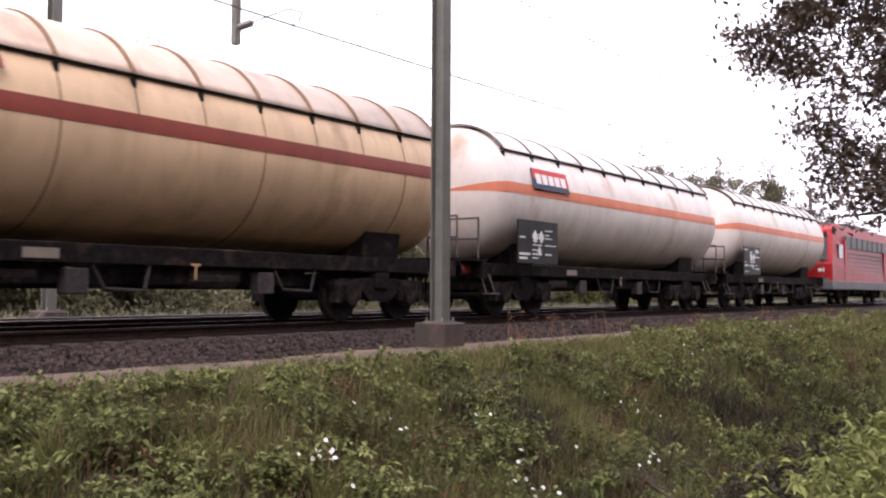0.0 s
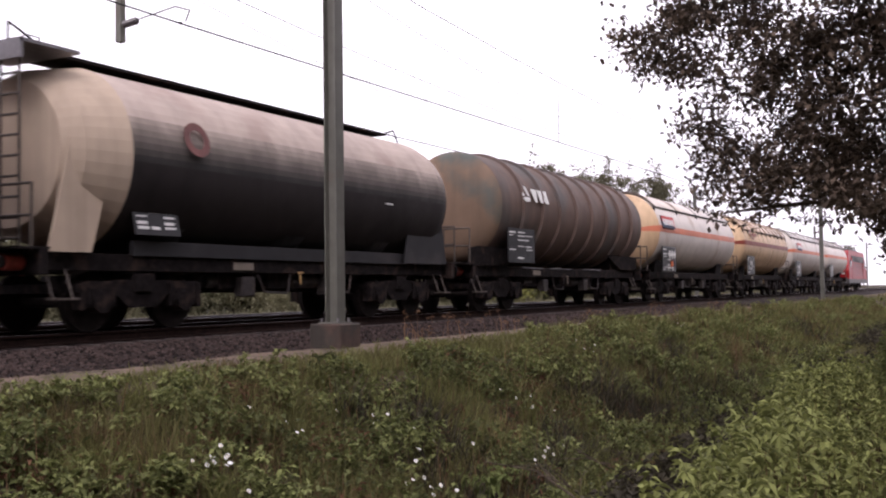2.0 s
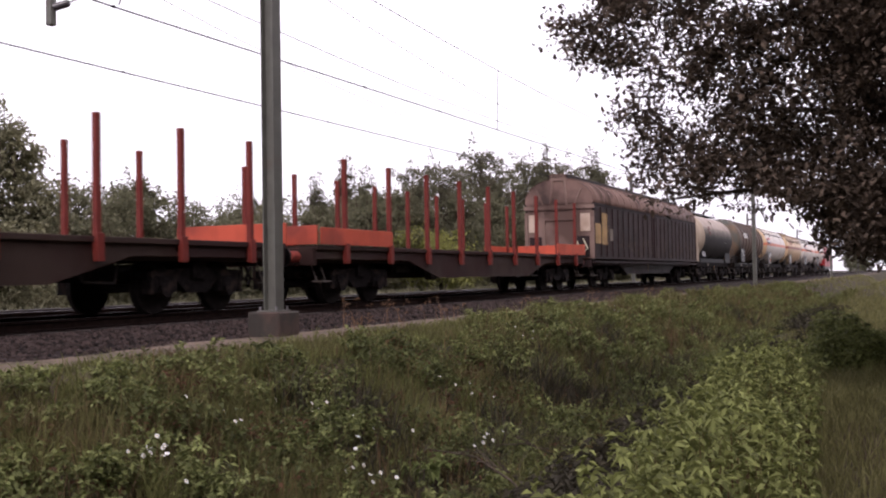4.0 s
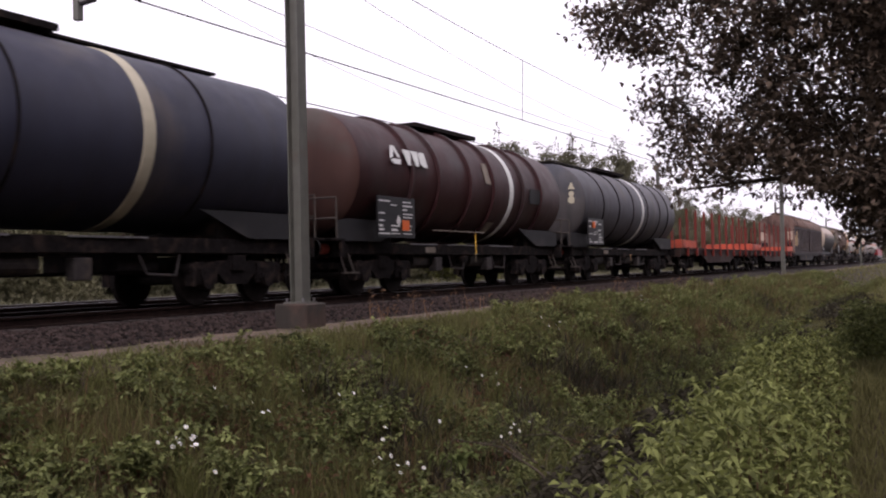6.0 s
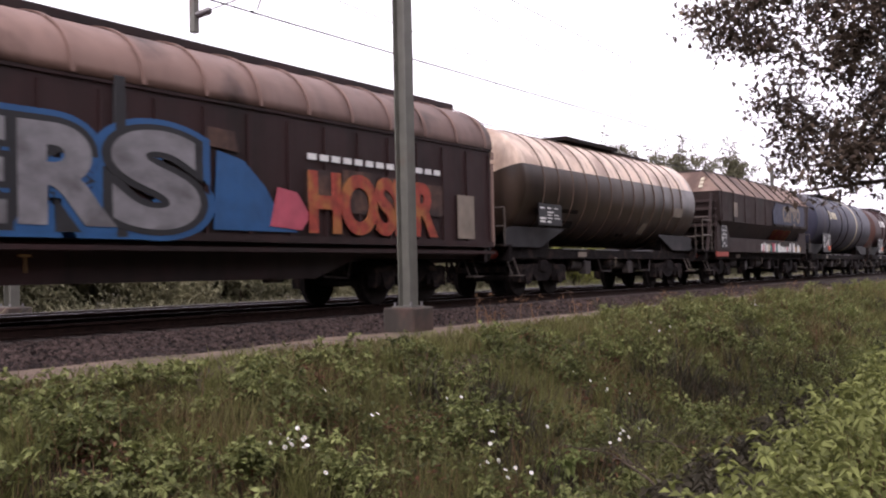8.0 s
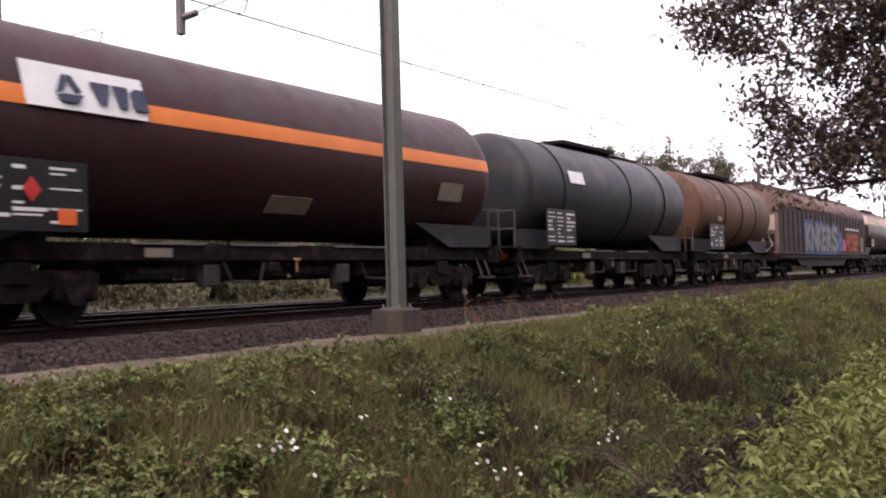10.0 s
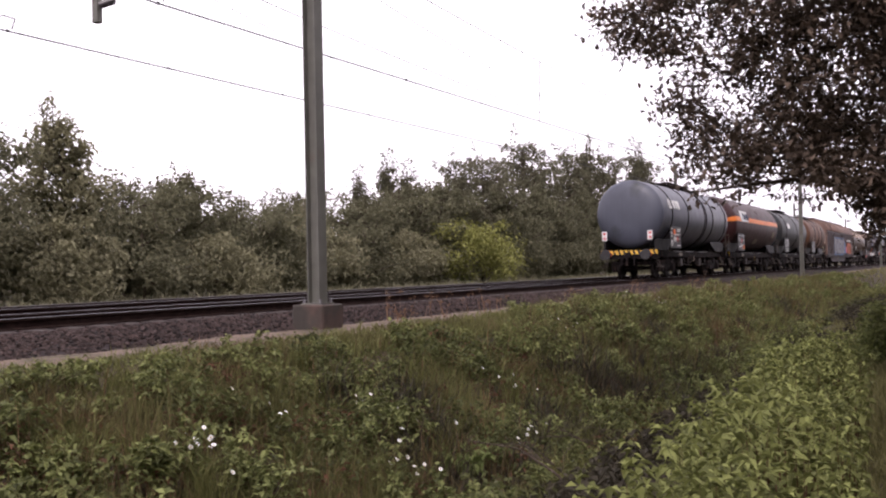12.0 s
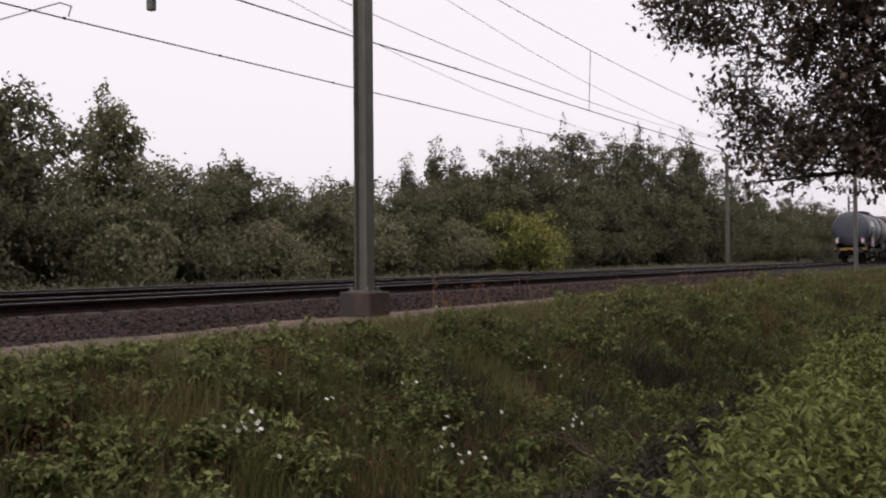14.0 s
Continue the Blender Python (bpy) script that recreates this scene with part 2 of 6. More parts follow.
def make_track():
    xs = spaced([(-60, 0, 5), (0, 60, 0.6), (60, 120, 3), (120, 900, 60)])
    verts, faces = [], []
    for x in xs:
        for j, (y, z) in enumerate(zip(BED_Y, BED_Z)):
            edge = (0.09 * noise.noise((x * 1.1, j, 2)) - 0.12 if j == 0 else 0.09 * noise.noise((x * 1.1, j, 2))) if j in (0, 1) else 0
            verts.append((x, y + edge, z + 0.02 * noise.noise((x * 2, y * 2, 1))))
    k = len(BED_Y)
    faces = [(i * k + j, (i + 1) * k + j, (i + 1) * k + j + 1, i * k + j + 1) for i in range(len(xs) - 1) for j in range(k - 1)]
    bed = raw("ballast_bed", verts, faces, BALLAST, "structure", "dark brown crushed-stone ballast under two tracks", "ballast")
    head = [(-0.017, 0.0), (-0.013, 0.004), (0.013, 0.004), (0.017, 0.0)]
    rail = [(-0.036, 0.0), (-0.036, -0.035), (-0.009, -0.05), (-0.009, -0.135), (-0.07, -0.152), (-0.07, -0.165),
            (0.07, -0.165), (0.07, -0.152), (0.009, -0.135), (0.009, -0.05), (0.036, -0.035), (0.036, 0.0)]
    for ty, words in ((TRACK_Y, "near"), (FAR_Y, "far")):
        track = thing("track_near" if words == "near" else "track_far", "running rails on concrete sleepers in dark ballast", "railway track", "parallel tracks", "structure")
        for side in (-0.7525, 0.7525):
            r = part("rail", prism([(y + ty + side, z) for y, z in rail], -80, 900), RUST_RAIL, track, "rusty steel rail with a bright worn top")
            part("running_surface", prism([(y + ty + side, z + 0.0005) for y, z in head], -80, 900), RAIL_HEAD, r, "bright polished rail head")
        sleeper = mesh_of(boxes((-0.13, 0.13, -1.3, 1.3, -0.40, -0.172), bevel=0.02), "sleeper")
        for i in range(150):
            part("sleeper", sleeper, SLEEPER, track, at=pose(2 + i * 0.6, ty, 0))
    return bed


# ---- the overhead line ----
def h_beam(bm, x, y, z0, z1, w=0.24, t=0.02):
    a0, c = w / 2, t / 2
    out = [(-a0, -a0), (a0, -a0), (a0, -a0 + t), (c, -a0 + t), (c, a0 - t), (a0, a0 - t), (a0, a0), (-a0, a0), (-a0, a0 - t), (-c, a0 - t), (-c, -a0 + t), (-a0, -a0 + t)]
    lo = [bm.verts.new((x + p, y + q, z0)) for p, q in out]
    hi = [bm.verts.new((x + p, y + q, z1)) for p, q in out]
    for i in range(12):
        bm.faces.new((lo[i], lo[(i + 1) % 12], hi[(i + 1) % 12], hi[i]))
    bm.faces.new(list(reversed(lo)))
    bm.faces.new(hi)


def lineside_mast(x, y, z0, top, label, block=True):
    mast = thing("catenary_mast", label, "catenary mast", "masts of the overhead line", at=pose(x, y, 0))
    bm = bmesh.new()
    h_beam(bm, 0, 0, z0 + 0.05, top)
    part("column", bm, MAST, mast)
    if block:
        bm = boxes((-0.31, 0.31, -0.31, 0.31, z0 - 0.5, z0 + 0.42), bevel=0.025)
        part("foundation_block", bm, CONCRETE, mast, "weathered brownish concrete foundation block")
        part("foot_plate", boxes((-0.2, 0.2, -0.2, 0.2, z0 + 0.42, z0 + 0.445)), MAST, mast)
        for dx in (-0.16, 0.16):
            for dy in (-0.16, 0.16):
                bm = bmesh.new()
                bmesh.ops.create_cone(bm, cap_ends=True, segments=6, radius1=0.022, radius2=0.022, depth=0.06, matrix=pose(dx, dy, z0 + 0.475))
                part("bolt", bm, STEEL, mast)
    return mast


def portal(x):
    """Cross beam over both tracks with a drop post and a cantilever arm for each wire."""
    beam = thing("portal_beam", "grey steel lattice cross beam carrying drop posts over both tracks", "portal beam", "masts of the overhead line", at=pose(x, 0, 0))
    bm = bmesh.new()
    for dx in (-0.2, 0.2):
        for z in (7.9, 8.5):
            box(bm, dx - 0.04, dx + 0.04, 9.6, 20.7, z - 0.04, z + 0.04)
    part("chord", bm, MAST, beam)
    lines = []
    for k in range(11):
        y = 9.7 + k
        lines.append([(-0.2, y, 7.9), (-0.2, y + 1.0, 8.5)])
        lines.append([(0.2, y + 1.0, 7.9), (0.2, y, 8.5)])
    part("lattice", rods(0.02, *lines, sides=6), MAST, beam)
    for wy, py in ((TRACK_Y, 14.65), (FAR_Y, 20.2)):
        post = part("drop_post", boxes((-0.07, 0.07, py - 0.07, py + 0.07, 5.42 if py < 18 else 7.6, 8.5), bevel=0.01), MAST, beam, "purple-grey hanging drop post")
        part("registration_arm", rods(0.014, [(0, py, 5.75), (0, wy + 0.25, 5.92)], [(0, wy + 0.25, 5.92), (0, wy - 0.1, 5.80), (0, wy, 5.60)]), STEEL, post)
        part("arm_insulator", insulator_stack((0, py - 0.1, 5.755), (0, py - 0.45, 5.79)), INSULATOR, post, "dark ribbed insulator")
    return beam


def insulator_stack(p, q):
    bm = rods(0.03, [p, q])
    p, q = Vector(p), Vector(q)
    for i in range(7):
        c = p.lerp(q, (i + 0.5) / 7)
        m = Matrix.Translation(c) @ (q - p).to_track_quat("Z", "Y").to_matrix().to_4x4()
        bmesh.ops.create_cone(bm, cap_ends=True, segments=12, radius1=0.075, radius2=0.05, depth=0.035, matrix=m)
    return bm


def overhead_wires(x_portals):
    for ty in (TRACK_Y, FAR_Y):
        line = thing("overhead_line", "dark contact wire and sagging carrier wire with droppers", "overhead wire", "overhead lines")
        contact, carrier, second, drops, clips = [], [], [], [], []
        for a0, a1 in zip(x_portals, x_portals[1:]):
            n = max(4, int((a1 - a0) / 4.5))
            for i in range(n + 1):
                u = i / n
                x = a0 + (a1 - a0) * u
                zc = 5.58 + 0.06 * math.sin(math.pi * u)
                zm = 8.5 - 0.95 * 4 * u * (1 - u)
                contact.append((x, ty + 0.12 * math.cos(math.pi * (x - x_portals[1]) / 61.0), zc))
                carrier.append((x, ty, zm))
                second.append((x, ty + 0.3, 8.6 - 2.25 * 4 * u * (1 - u)))
                if i in (4, 9) and a0 > -10 and ty == TRACK_Y:
                    drops.append([(x, ty, zm), contact[-1]])
        part("contact_wire", rods(0.016, contact, sides=6), WIRE, line)
        part("carrier_wire", rods(0.012, carrier, sides=6), WIRE, line)
        part("second_carrier", rods(0.008, second, sides=6), WIRE, line)
        for d in drops:
            part("dropper", rods(0.012, d, sides=5), WIRE, line)
        for p in contact[::1]:
            if 0 < p[0] < 70:
                clips.append(p)
        for c in clips:
            part("wire_clip", boxes((c[0] - 0.03, c[0] + 0.03, c[1] - 0.014, c[1] + 0.014, c[2] - 0.02, c[2] + 0.03)), WIRE, line)


def distant_masts():
    for x, y, top in ((70.0, 9.75, 8.3), (79.2, 20.3, 8.4), (136, 9.7, 8.3), (140, 20.3, 8.3), (200, 9.7, 8.3), (202, 20.3, 8.3), (262, 9.7, 8.3), (264, 20.3, 8.3)):
        m = lineside_mast(x, y, -0.4, top, "slim grey catenary mast farther along the line", block=False)
        part("bracket", rods(0.04, [(0, 0, 7.4), (0, 0.9 if y < 12 else -0.9, 7.45)]), MAST, m)
    lamp_post = thing("lamp_post", "thin grey lamp post standing behind the trees", "lamp post", at=pose(68.5, 33, -0.4))
    part("pole", rods(0.07, [(0, 0, 0), (0, 0, 9.2)]), STEEL, lamp_post)
    part("lantern", boxes((-0.35, 0.2, -0.12, 0.12, 9.1, 9.3), bevel=0.03), STEEL, lamp_post)


# ---- the train ----
def paint(name, color, **kw):
    if max(color) < 0.45:   # dark paints are toned down further
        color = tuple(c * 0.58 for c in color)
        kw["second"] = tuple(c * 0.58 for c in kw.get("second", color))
    return material(name, color, **{**dict(rough=0.45, spec=0.28, vary=0.10, size=2.0, streak=0.25, bump=0.04, bump_size=3), **kw})


CREAM_TANK = paint("cream_tank_paint", (0.60, 0.42, 0.26), second=(0.36, 0.23, 0.13), blotch=0.12, streak=0.3)
CREAM_SHIELD = paint("dusty_cream_shield", (0.56, 0.44, 0.35), second=(0.36, 0.25, 0.18), blotch=0.2)
WHITE_TANK = paint("white_tank_paint", (0.64, 0.58, 0.53), second=(0.42, 0.31, 0.23), blotch=0.18, streak=0.14)
WHITE_SHIELD = paint("white_shield", (0.68, 0.64, 0.62), second=(0.42, 0.37, 0.33), blotch=0.15)
RED_BAND = paint("faded_red_band", (0.36, 0.075, 0.05), streak=0.2)
ORANGE_BAND = paint("orange_band", (0.62, 0.20, 0.115), streak=0.2)
BROWN_TANK = paint("grimy_brown_tank", (0.215, 0.145, 0.118), rough=0.6, second=(0.16, 0.14, 0.13), blotch=0.42, streak=0.45)
END_BROWN = paint("pale_brown_tank_end", (0.30, 0.20, 0.135), rough=0.65, second=(0.15, 0.16, 0.14), blotch=0.35)
SILO_GREY = paint("dusty_silo_grey", (0.45, 0.37, 0.32), rough=0.75, second=(0.36, 0.28, 0.24), blotch=0.3, streak=0.2)
SILO_END = paint("cement_dusted_end", (0.46, 0.365, 0.28), rough=0.8, second=(0.44, 0.35, 0.27), blotch=0.3)
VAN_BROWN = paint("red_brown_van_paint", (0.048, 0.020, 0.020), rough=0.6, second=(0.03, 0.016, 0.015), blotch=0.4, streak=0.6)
# van roof and end get paler browns than the walls
VAN_ROOF = paint("pale_brown_roof", (0.35, 0.215, 0.175), rough=0.65, second=(0.10, 0.06, 0.05), blotch=0.3, streak=0.2)
VAN_END = paint("pink_brown_end", (0.38, 0.25, 0.205), rough=0.7, second=(0.17, 0.10, 0.08), blotch=0.3)
STAKE_RED = paint("orange_red_stake", (0.27, 0.040, 0.028), rough=0.6, second=(0.28, 0.06, 0.04), blotch=0.3)
BOARD_RED = paint("orange_red_board", (0.55, 0.095, 0.05), rough=0.6, second=(0.30, 0.06, 0.04), blotch=0.3)
FLAT_BROWN = paint("rusty_flat_frame", (0.055, 0.020, 0.017), rough=0.75, second=(0.07, 0.04, 0.03), blotch=0.4)
GREY_TANK = paint("worn_silver_grey_tank", (0.12, 0.115, 0.135), rough=0.5, second=(0.13, 0.11, 0.11), blotch=0.25, streak=0.5)
RUSSET_TANK = paint("russet_tank", (0.068, 0.020, 0.021), rough=0.5, second=(0.07, 0.04, 0.04), blotch=0.35, streak=0.5)
BLUE_TANK = paint("slate_blue_tank", (0.058, 0.060, 0.098), rough=0.55, second=(0.11, 0.095, 0.105), blotch=0.32, streak=0.35)
DARK_TANK = paint("slate_grey_tank", (0.108, 0.118, 0.155), spec=0.5, rough=0.42, second=(0.045, 0.05, 0.055), blotch=0.15, streak=0.2)
DARK_GREEN_TANK = paint("dirty_dark_tank", (0.045, 0.05, 0.055), rough=0.5, second=(0.11, 0.09, 0.07), blotch=0.25, streak=0.45)
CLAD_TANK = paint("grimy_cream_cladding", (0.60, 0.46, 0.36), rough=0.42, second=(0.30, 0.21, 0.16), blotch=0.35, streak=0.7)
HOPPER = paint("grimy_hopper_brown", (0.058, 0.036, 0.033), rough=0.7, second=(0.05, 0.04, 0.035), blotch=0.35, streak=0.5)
HOPPER_ROOF = paint("pale_hopper_roof", (0.36, 0.245, 0.195), rough=0.75, second=(0.16, 0.10, 0.08), blotch=0.35)
LOCO_RED = material("traffic_red", (0.30, 0.012, 0.014), spec=0.3, rough=0.4, vary=0.1, streak=0.1)
LOCO_GREY = paint("loco_grey", (0.17, 0.17, 0.17), rough=0.5)
WINDOW = material("dark_glass", (0.012, 0.014, 0.016), 0.08, vary=0.05)
PALE_BLUE = material("spray_blue", (0.012, 0.075, 0.20), 0.6, vary=0.15)
PINK = material("spray_pink", (0.42, 0.075, 0.11), 0.6, vary=0.2)
SILVER = material("spray_silver", (0.175, 0.17, 0.18), 0.6, 0.0, vary=0.25, size=0.7, second=(0.10, 0.095, 0.10), blotch=0.4)
SPRAY_BLACK = material("spray_black", (0.012, 0.012, 0.014), 0.6)
RUST_SMEAR = material("rust_smear", (0.075, 0.038, 0.026), 0.8, vary=0.4, size=0.6, second=(0.03, 0.016, 0.014), blotch=0.5, streak=0.6)
SPRAY_RED = material("spray_red", (0.28, 0.038, 0.022), 0.7, vary=0.35, size=0.6, second=(0.33, 0.12, 0.03), blotch=0.5, streak=0.4)
OCHRE = material("ochre_patch", (0.42, 0.26, 0.11), 0.7, vary=0.2)
NAVY = material("faded_navy", (0.022, 0.028, 0.06), 0.6, vary=0.25)
TAN = material("faded_tan_lettering", (0.20, 0.165, 0.13), 0.7, vary=0.2)
FADED = material("faded_scrawl_paint", (0.090, 0.066, 0.042), 0.75, vary=0.3)
TEAL = material("spray_teal", (0.08, 0.30, 0.27), 0.6, vary=0.2)
GREY_SKIRT = paint("grey_saddle_plate", (0.045, 0.044, 0.048), rough=0.6, second=(0.09, 0.08, 0.08), blotch=0.3)

SEAM = paint("brown_weld_seam", (0.33, 0.20, 0.11), rough=0.7)
SHARED = {}


def shared(name, make):
    if name not in SHARED:
        SHARED[name] = mesh_of(make(), name)
    return SHARED[name]


def wheelset_shape():
    bm = bmesh.new()
    disc_y(bm, 0, 0, 0, 0.08, 2.0, 10)
    for s in (-1, 1):
        disc_y(bm, 0, s * 0.755, 0, 0.46, 0.12, 28)
        disc_y(bm, 0, s * 0.69, 0, 0.488, 0.03, 28)
        disc_y(bm, 0, s * 0.825, 0, 0.17, 0.05, 14)
    return bm


def bogie_shape():
    bm = bmesh.new()
    for s in (-1, 1):
        y = s * 0.98
        for dx in (-0.9, 0.9):
            box(bm, dx - 0.33, dx + 0.33, y - 0.09, y + 0.09, 0.60, 0.78)
            box(bm, dx - 0.31, dx - 0.17, y - 0.08, y + 0.08, 0.38, 0.64)
            box(bm, dx + 0.17, dx + 0.31, y - 0.08, y + 0.08, 0.38, 0.64)
        plate(bm, [(-0.62, 0.62), (-0.30, 0.36), (0.30, 0.36), (0.62, 0.62), (0.62, 0.80), (-0.62, 0.80)], y - 0.06, 0.12)
        for dx in (-1.25, 1.25):
            box(bm, dx - 0.05, dx + 0.05, y - 0.1, y + 0.1, 0.35, 0.75)
    box(bm, -0.2, 0.2, -1.1, 1.1, 0.62, 0.90)
    for dx in (-1.28, 1.28):
        box(bm, dx - 0.06, dx + 0.06, -1.05, 1.05, 0.60, 0.74)
    return bm


def axle_box_shape():
    bm = bmesh.new()
    disc_y(bm, 0, 0, 0, 0.17, 0.24, 14)
    box(bm, -0.2, 0.2, -0.1, 0.1, 0.02, 0.2)
    for dx in (-0.24, 0.24):
        bmesh.ops.create_cone(bm, cap_ends=True, segments=10, radius1=0.085, radius2=0.085, depth=0.24, matrix=pose(dx, 0, 0.1))
    return bm


def bogie(parent, x):
    b = part("bogie", shared("bogie", bogie_shape), UNDER, parent, at=pose(x, 0, 0))
    for dx in (-0.9, 0.9):
        part("wheelset", shared("wheelset", wheelset_shape), WHEEL, b, at=pose(dx, 0, 0.46))
        for s in (-1, 1):
            part("axle_box", shared("axle_box", axle_box_shape), UNDER, b, at=pose(dx, s * 1.0, 0.46))
    return b


def buffer_shape():
    bm = bmesh.new()
    disc_x(bm, 0, 0, 0, 0.225, 0.05, 22)
    disc_x(bm, 0.18, 0, 0, 0.09, 0.32, 14)
    return bm


def sleeve_shape():
    bm = bmesh.new()
    disc_x(bm, 0.40, 0, 0, 0.125, 0.34, 16)
    disc_x(bm, 0.57, 0, 0, 0.20, 0.04, 16)
    return bm


def coupling_shape():
    bm = rods(0.035, [(0.62, 0, 1.02), (0.25, 0, 0.95), (0.2, 0, 0.55)], [(0.5, 0.25, 0.95), (0.3, 0.28, 0.6), (0.5, 0.34, 0.45)], [(0.5, -0.25, 0.95), (0.3, -0.28, 0.6), (0.5, -0.34, 0.45)])
    box(bm, 0.28, 0.62, -0.09, 0.09, 0.94, 1.14)
    return bm


def step_shape():
    bm = boxes((-0.2, 0.2, -0.12, 0.12, 0.50, 0.53))
    rod(bm, (-0.18, 0.0, 0.5), (-0.18, 0.17, 0.95), 0.018, 6)
    rod(bm, (0.18, 0.0, 0.5), (0.18, 0.17, 0.95), 0.018, 6)
    return bm


def wagon(label, category, length, bogie_at=None, sleeve=RED_SLEEVE, name="tank_wagon", frame_mat=UNDER):
    """An empty wagon: underframe, two bogies, buffers, couplings. Its front is +x, its origin on the rail heads."""
    w = thing(name, label, category, "vehicles of the freight train")
    h = length / 2
    for side in (-0.95, 0.95):
        part("sole_bar", boxes((-h + 0.6, h - 0.6, side - 0.09, side + 0.09, 0.93, 1.2), bevel=0.008), frame_mat, w)
    for e in (-1, 1):
        part("headstock", boxes((e * (h - 0.6) - 0.07, e * (h - 0.6) + 0.07, -1.3, 1.3, 0.86, 1.24), bevel=0.008), frame_mat, w)
    part("centre_sill", boxes((-h + 0.7, h - 0.7, -0.2, 0.2, 0.9, 1.1), bevel=0.008), frame_mat, w)
    for x in np.linspace(-h + 2.5, h - 2.5, 7):
        part("cross_member", boxes((x - 0.06, x + 0.06, -0.855, 0.855, 0.965, 1.16)), frame_mat, w)
    bx = h - (bogie_at or 2.75)
    for x in (-bx, bx):
        bogie(w, x)
    for end in (-1, 1):
        for s in (-0.875, 0.875):
            turn = pose(end * h, s, 1.05, 0, 0, 0 if end < 0 else 180)
            b = part("buffer", shared("buffer", buffer_shape), BUFFER, w, at=turn)
            sl = part("buffer_sleeve", SHARED.get(sleeve.name) or shared(sleeve.name, sleeve_shape), sleeve, b)
        part("coupling", shared("coupling", coupling_shape), UNDER, w, at=pose(end * h, 0, 0, 0, 0, 0 if end < 0 else 180))
    # brake rigging and equipment boxes between the bogies
    for side in (-0.55, 0.5):
        part("brake_rod", rods(0.025, [(-bx + 1.2, side, 0.6), (bx - 1.2, side, 0.6)]), UNDER, w)
    for x in (-bx + 2.0, -0.6, bx - 2.9):
        part("equipment_box", boxes((x, x + 1.0, -0.85, 0.85, 0.62, 0.96), bevel=0.03), UNDER, w)
    rnd = random.Random(int(length * 100))
    for k in range(7):
        x = -bx + 1.9 + (2 * bx - 3.8) * (k + rnd.uniform(0.1, 0.9)) / 7
        kind = k % 4
        if kind == 0:
            bm = bmesh.new()
            disc_x(bm, x, -0.72, 0.78, rnd.uniform(0.12, 0.2), rnd.uniform(0.6, 1.1), 14)
            part("air_reservoir", bm, GEAR, w, "dusty air reservoir")
        elif kind == 1:
            part("valve_box", boxes((x - 0.18, x + 0.18, -1.02, -0.8, 0.5, 0.86), bevel=0.02), GEAR, w)
        elif kind == 2:
            part("brake_pipe", rods(0.022, [(x - 0.5, -1.0, 0.9), (x - 0.3, -1.0, 0.58), (x + 0.4, -1.0, 0.55), (x + 0.5, -1.0, 0.92)], sides=6), GEAR, w)
        else:
            part("change_lever", boxes((x - 0.012, x + 0.012, -1.16, -1.14, 0.72, 0.95), (x - 0.09, x + 0.09, -1.16, -1.14, 0.93, 0.965)), OCHRE if rnd.random() < 0.5 else TAN, w, "painted brake change lever")
    part("frame_label", plates(-1.055, rect(-bx + 2.2, -bx + 2.75, 0.98, 1.12), thick=0.006), TAN, w, "small pale label on the frame")
    for e in (-1, 1):
        for s in (-1, 1):
            part("shunter_step", shared("shunter_step", step_shape), HANDRAIL, w, at=pose(e * (h - 1.0), s * 1.22, 0, 0, 0, 0 if s < 0 else 180))
    return w


def end_rails(w, h, mat=HANDRAIL, both=True):
    for e in ((-1, 1) if both else (1,)):
        x = e * (h - 0.42)
        for s in (-1, 1):
            part("end_rail", rods(0.022, [(x, s * 1.25, 1.2), (x, s * 1.25, 2.15), (x, s * 0.5, 2.15), (x, s * 0.5, 1.2)], [(x, s * 1.25, 1.7), (x, s * 0.5, 1.7)]), mat, w)
        part("end_platform", boxes((x - 0.28, x + 0.28, -1.3, 1.3, 1.22, 1.26)), UNDER, w)


def data_board(w, x, width=1.5, z0=1.25, z1=2.15, y=-1.36, seed=1, marks=(), tilt=-8):
    """A dark board with rows of small lettering, shown as bars, and hazard marks."""
    rnd = random.Random(seed)
    at = pose(x, y, z0, tilt, 0, 0)
    hgt = z1 - z0
    b = part("data_board", boxes((0, width, 0, 0.03, 0, hgt), bevel=0.006), BLACK, w, "black board with rows of small white lettering", at=at)
    shapes = []
    z = hgt - 0.09
    while z > 0.08:
        for c in range(3):
            x0 = 0.06 + c * (width - 0.1) / 3
            if rnd.random() < 0.62:
                ln = rnd.uniform(0.16, (width - 0.2) / 3)
                hh = rnd.choice((0.025, 0.035, 0.05))
                shapes.append(rect(x0, x0 + ln, z - hh, z))
        z -= rnd.uniform(0.075, 0.12)
    part("lettering", plates(-0.006, *shapes, thick=0.005), WHITE, b)
    for kind, mx, mz, s in marks:
        if kind == "plate":
            part("hazard_plate", plates(-0.03, rect(mx - s, mx + s, mz - s * 0.75, mz + s * 0.75), thick=0.02), ORANGE, b, "orange hazard plate")
        else:
            part("hazard_diamond", plates(-0.025, [(mx, mz - s), (mx + s * 0.82, mz), (mx, mz + s), (mx - s * 0.82, mz)], thick=0.012), WHITE if kind == "white" else RED, b, kind + " diamond hazard sign")
    return b


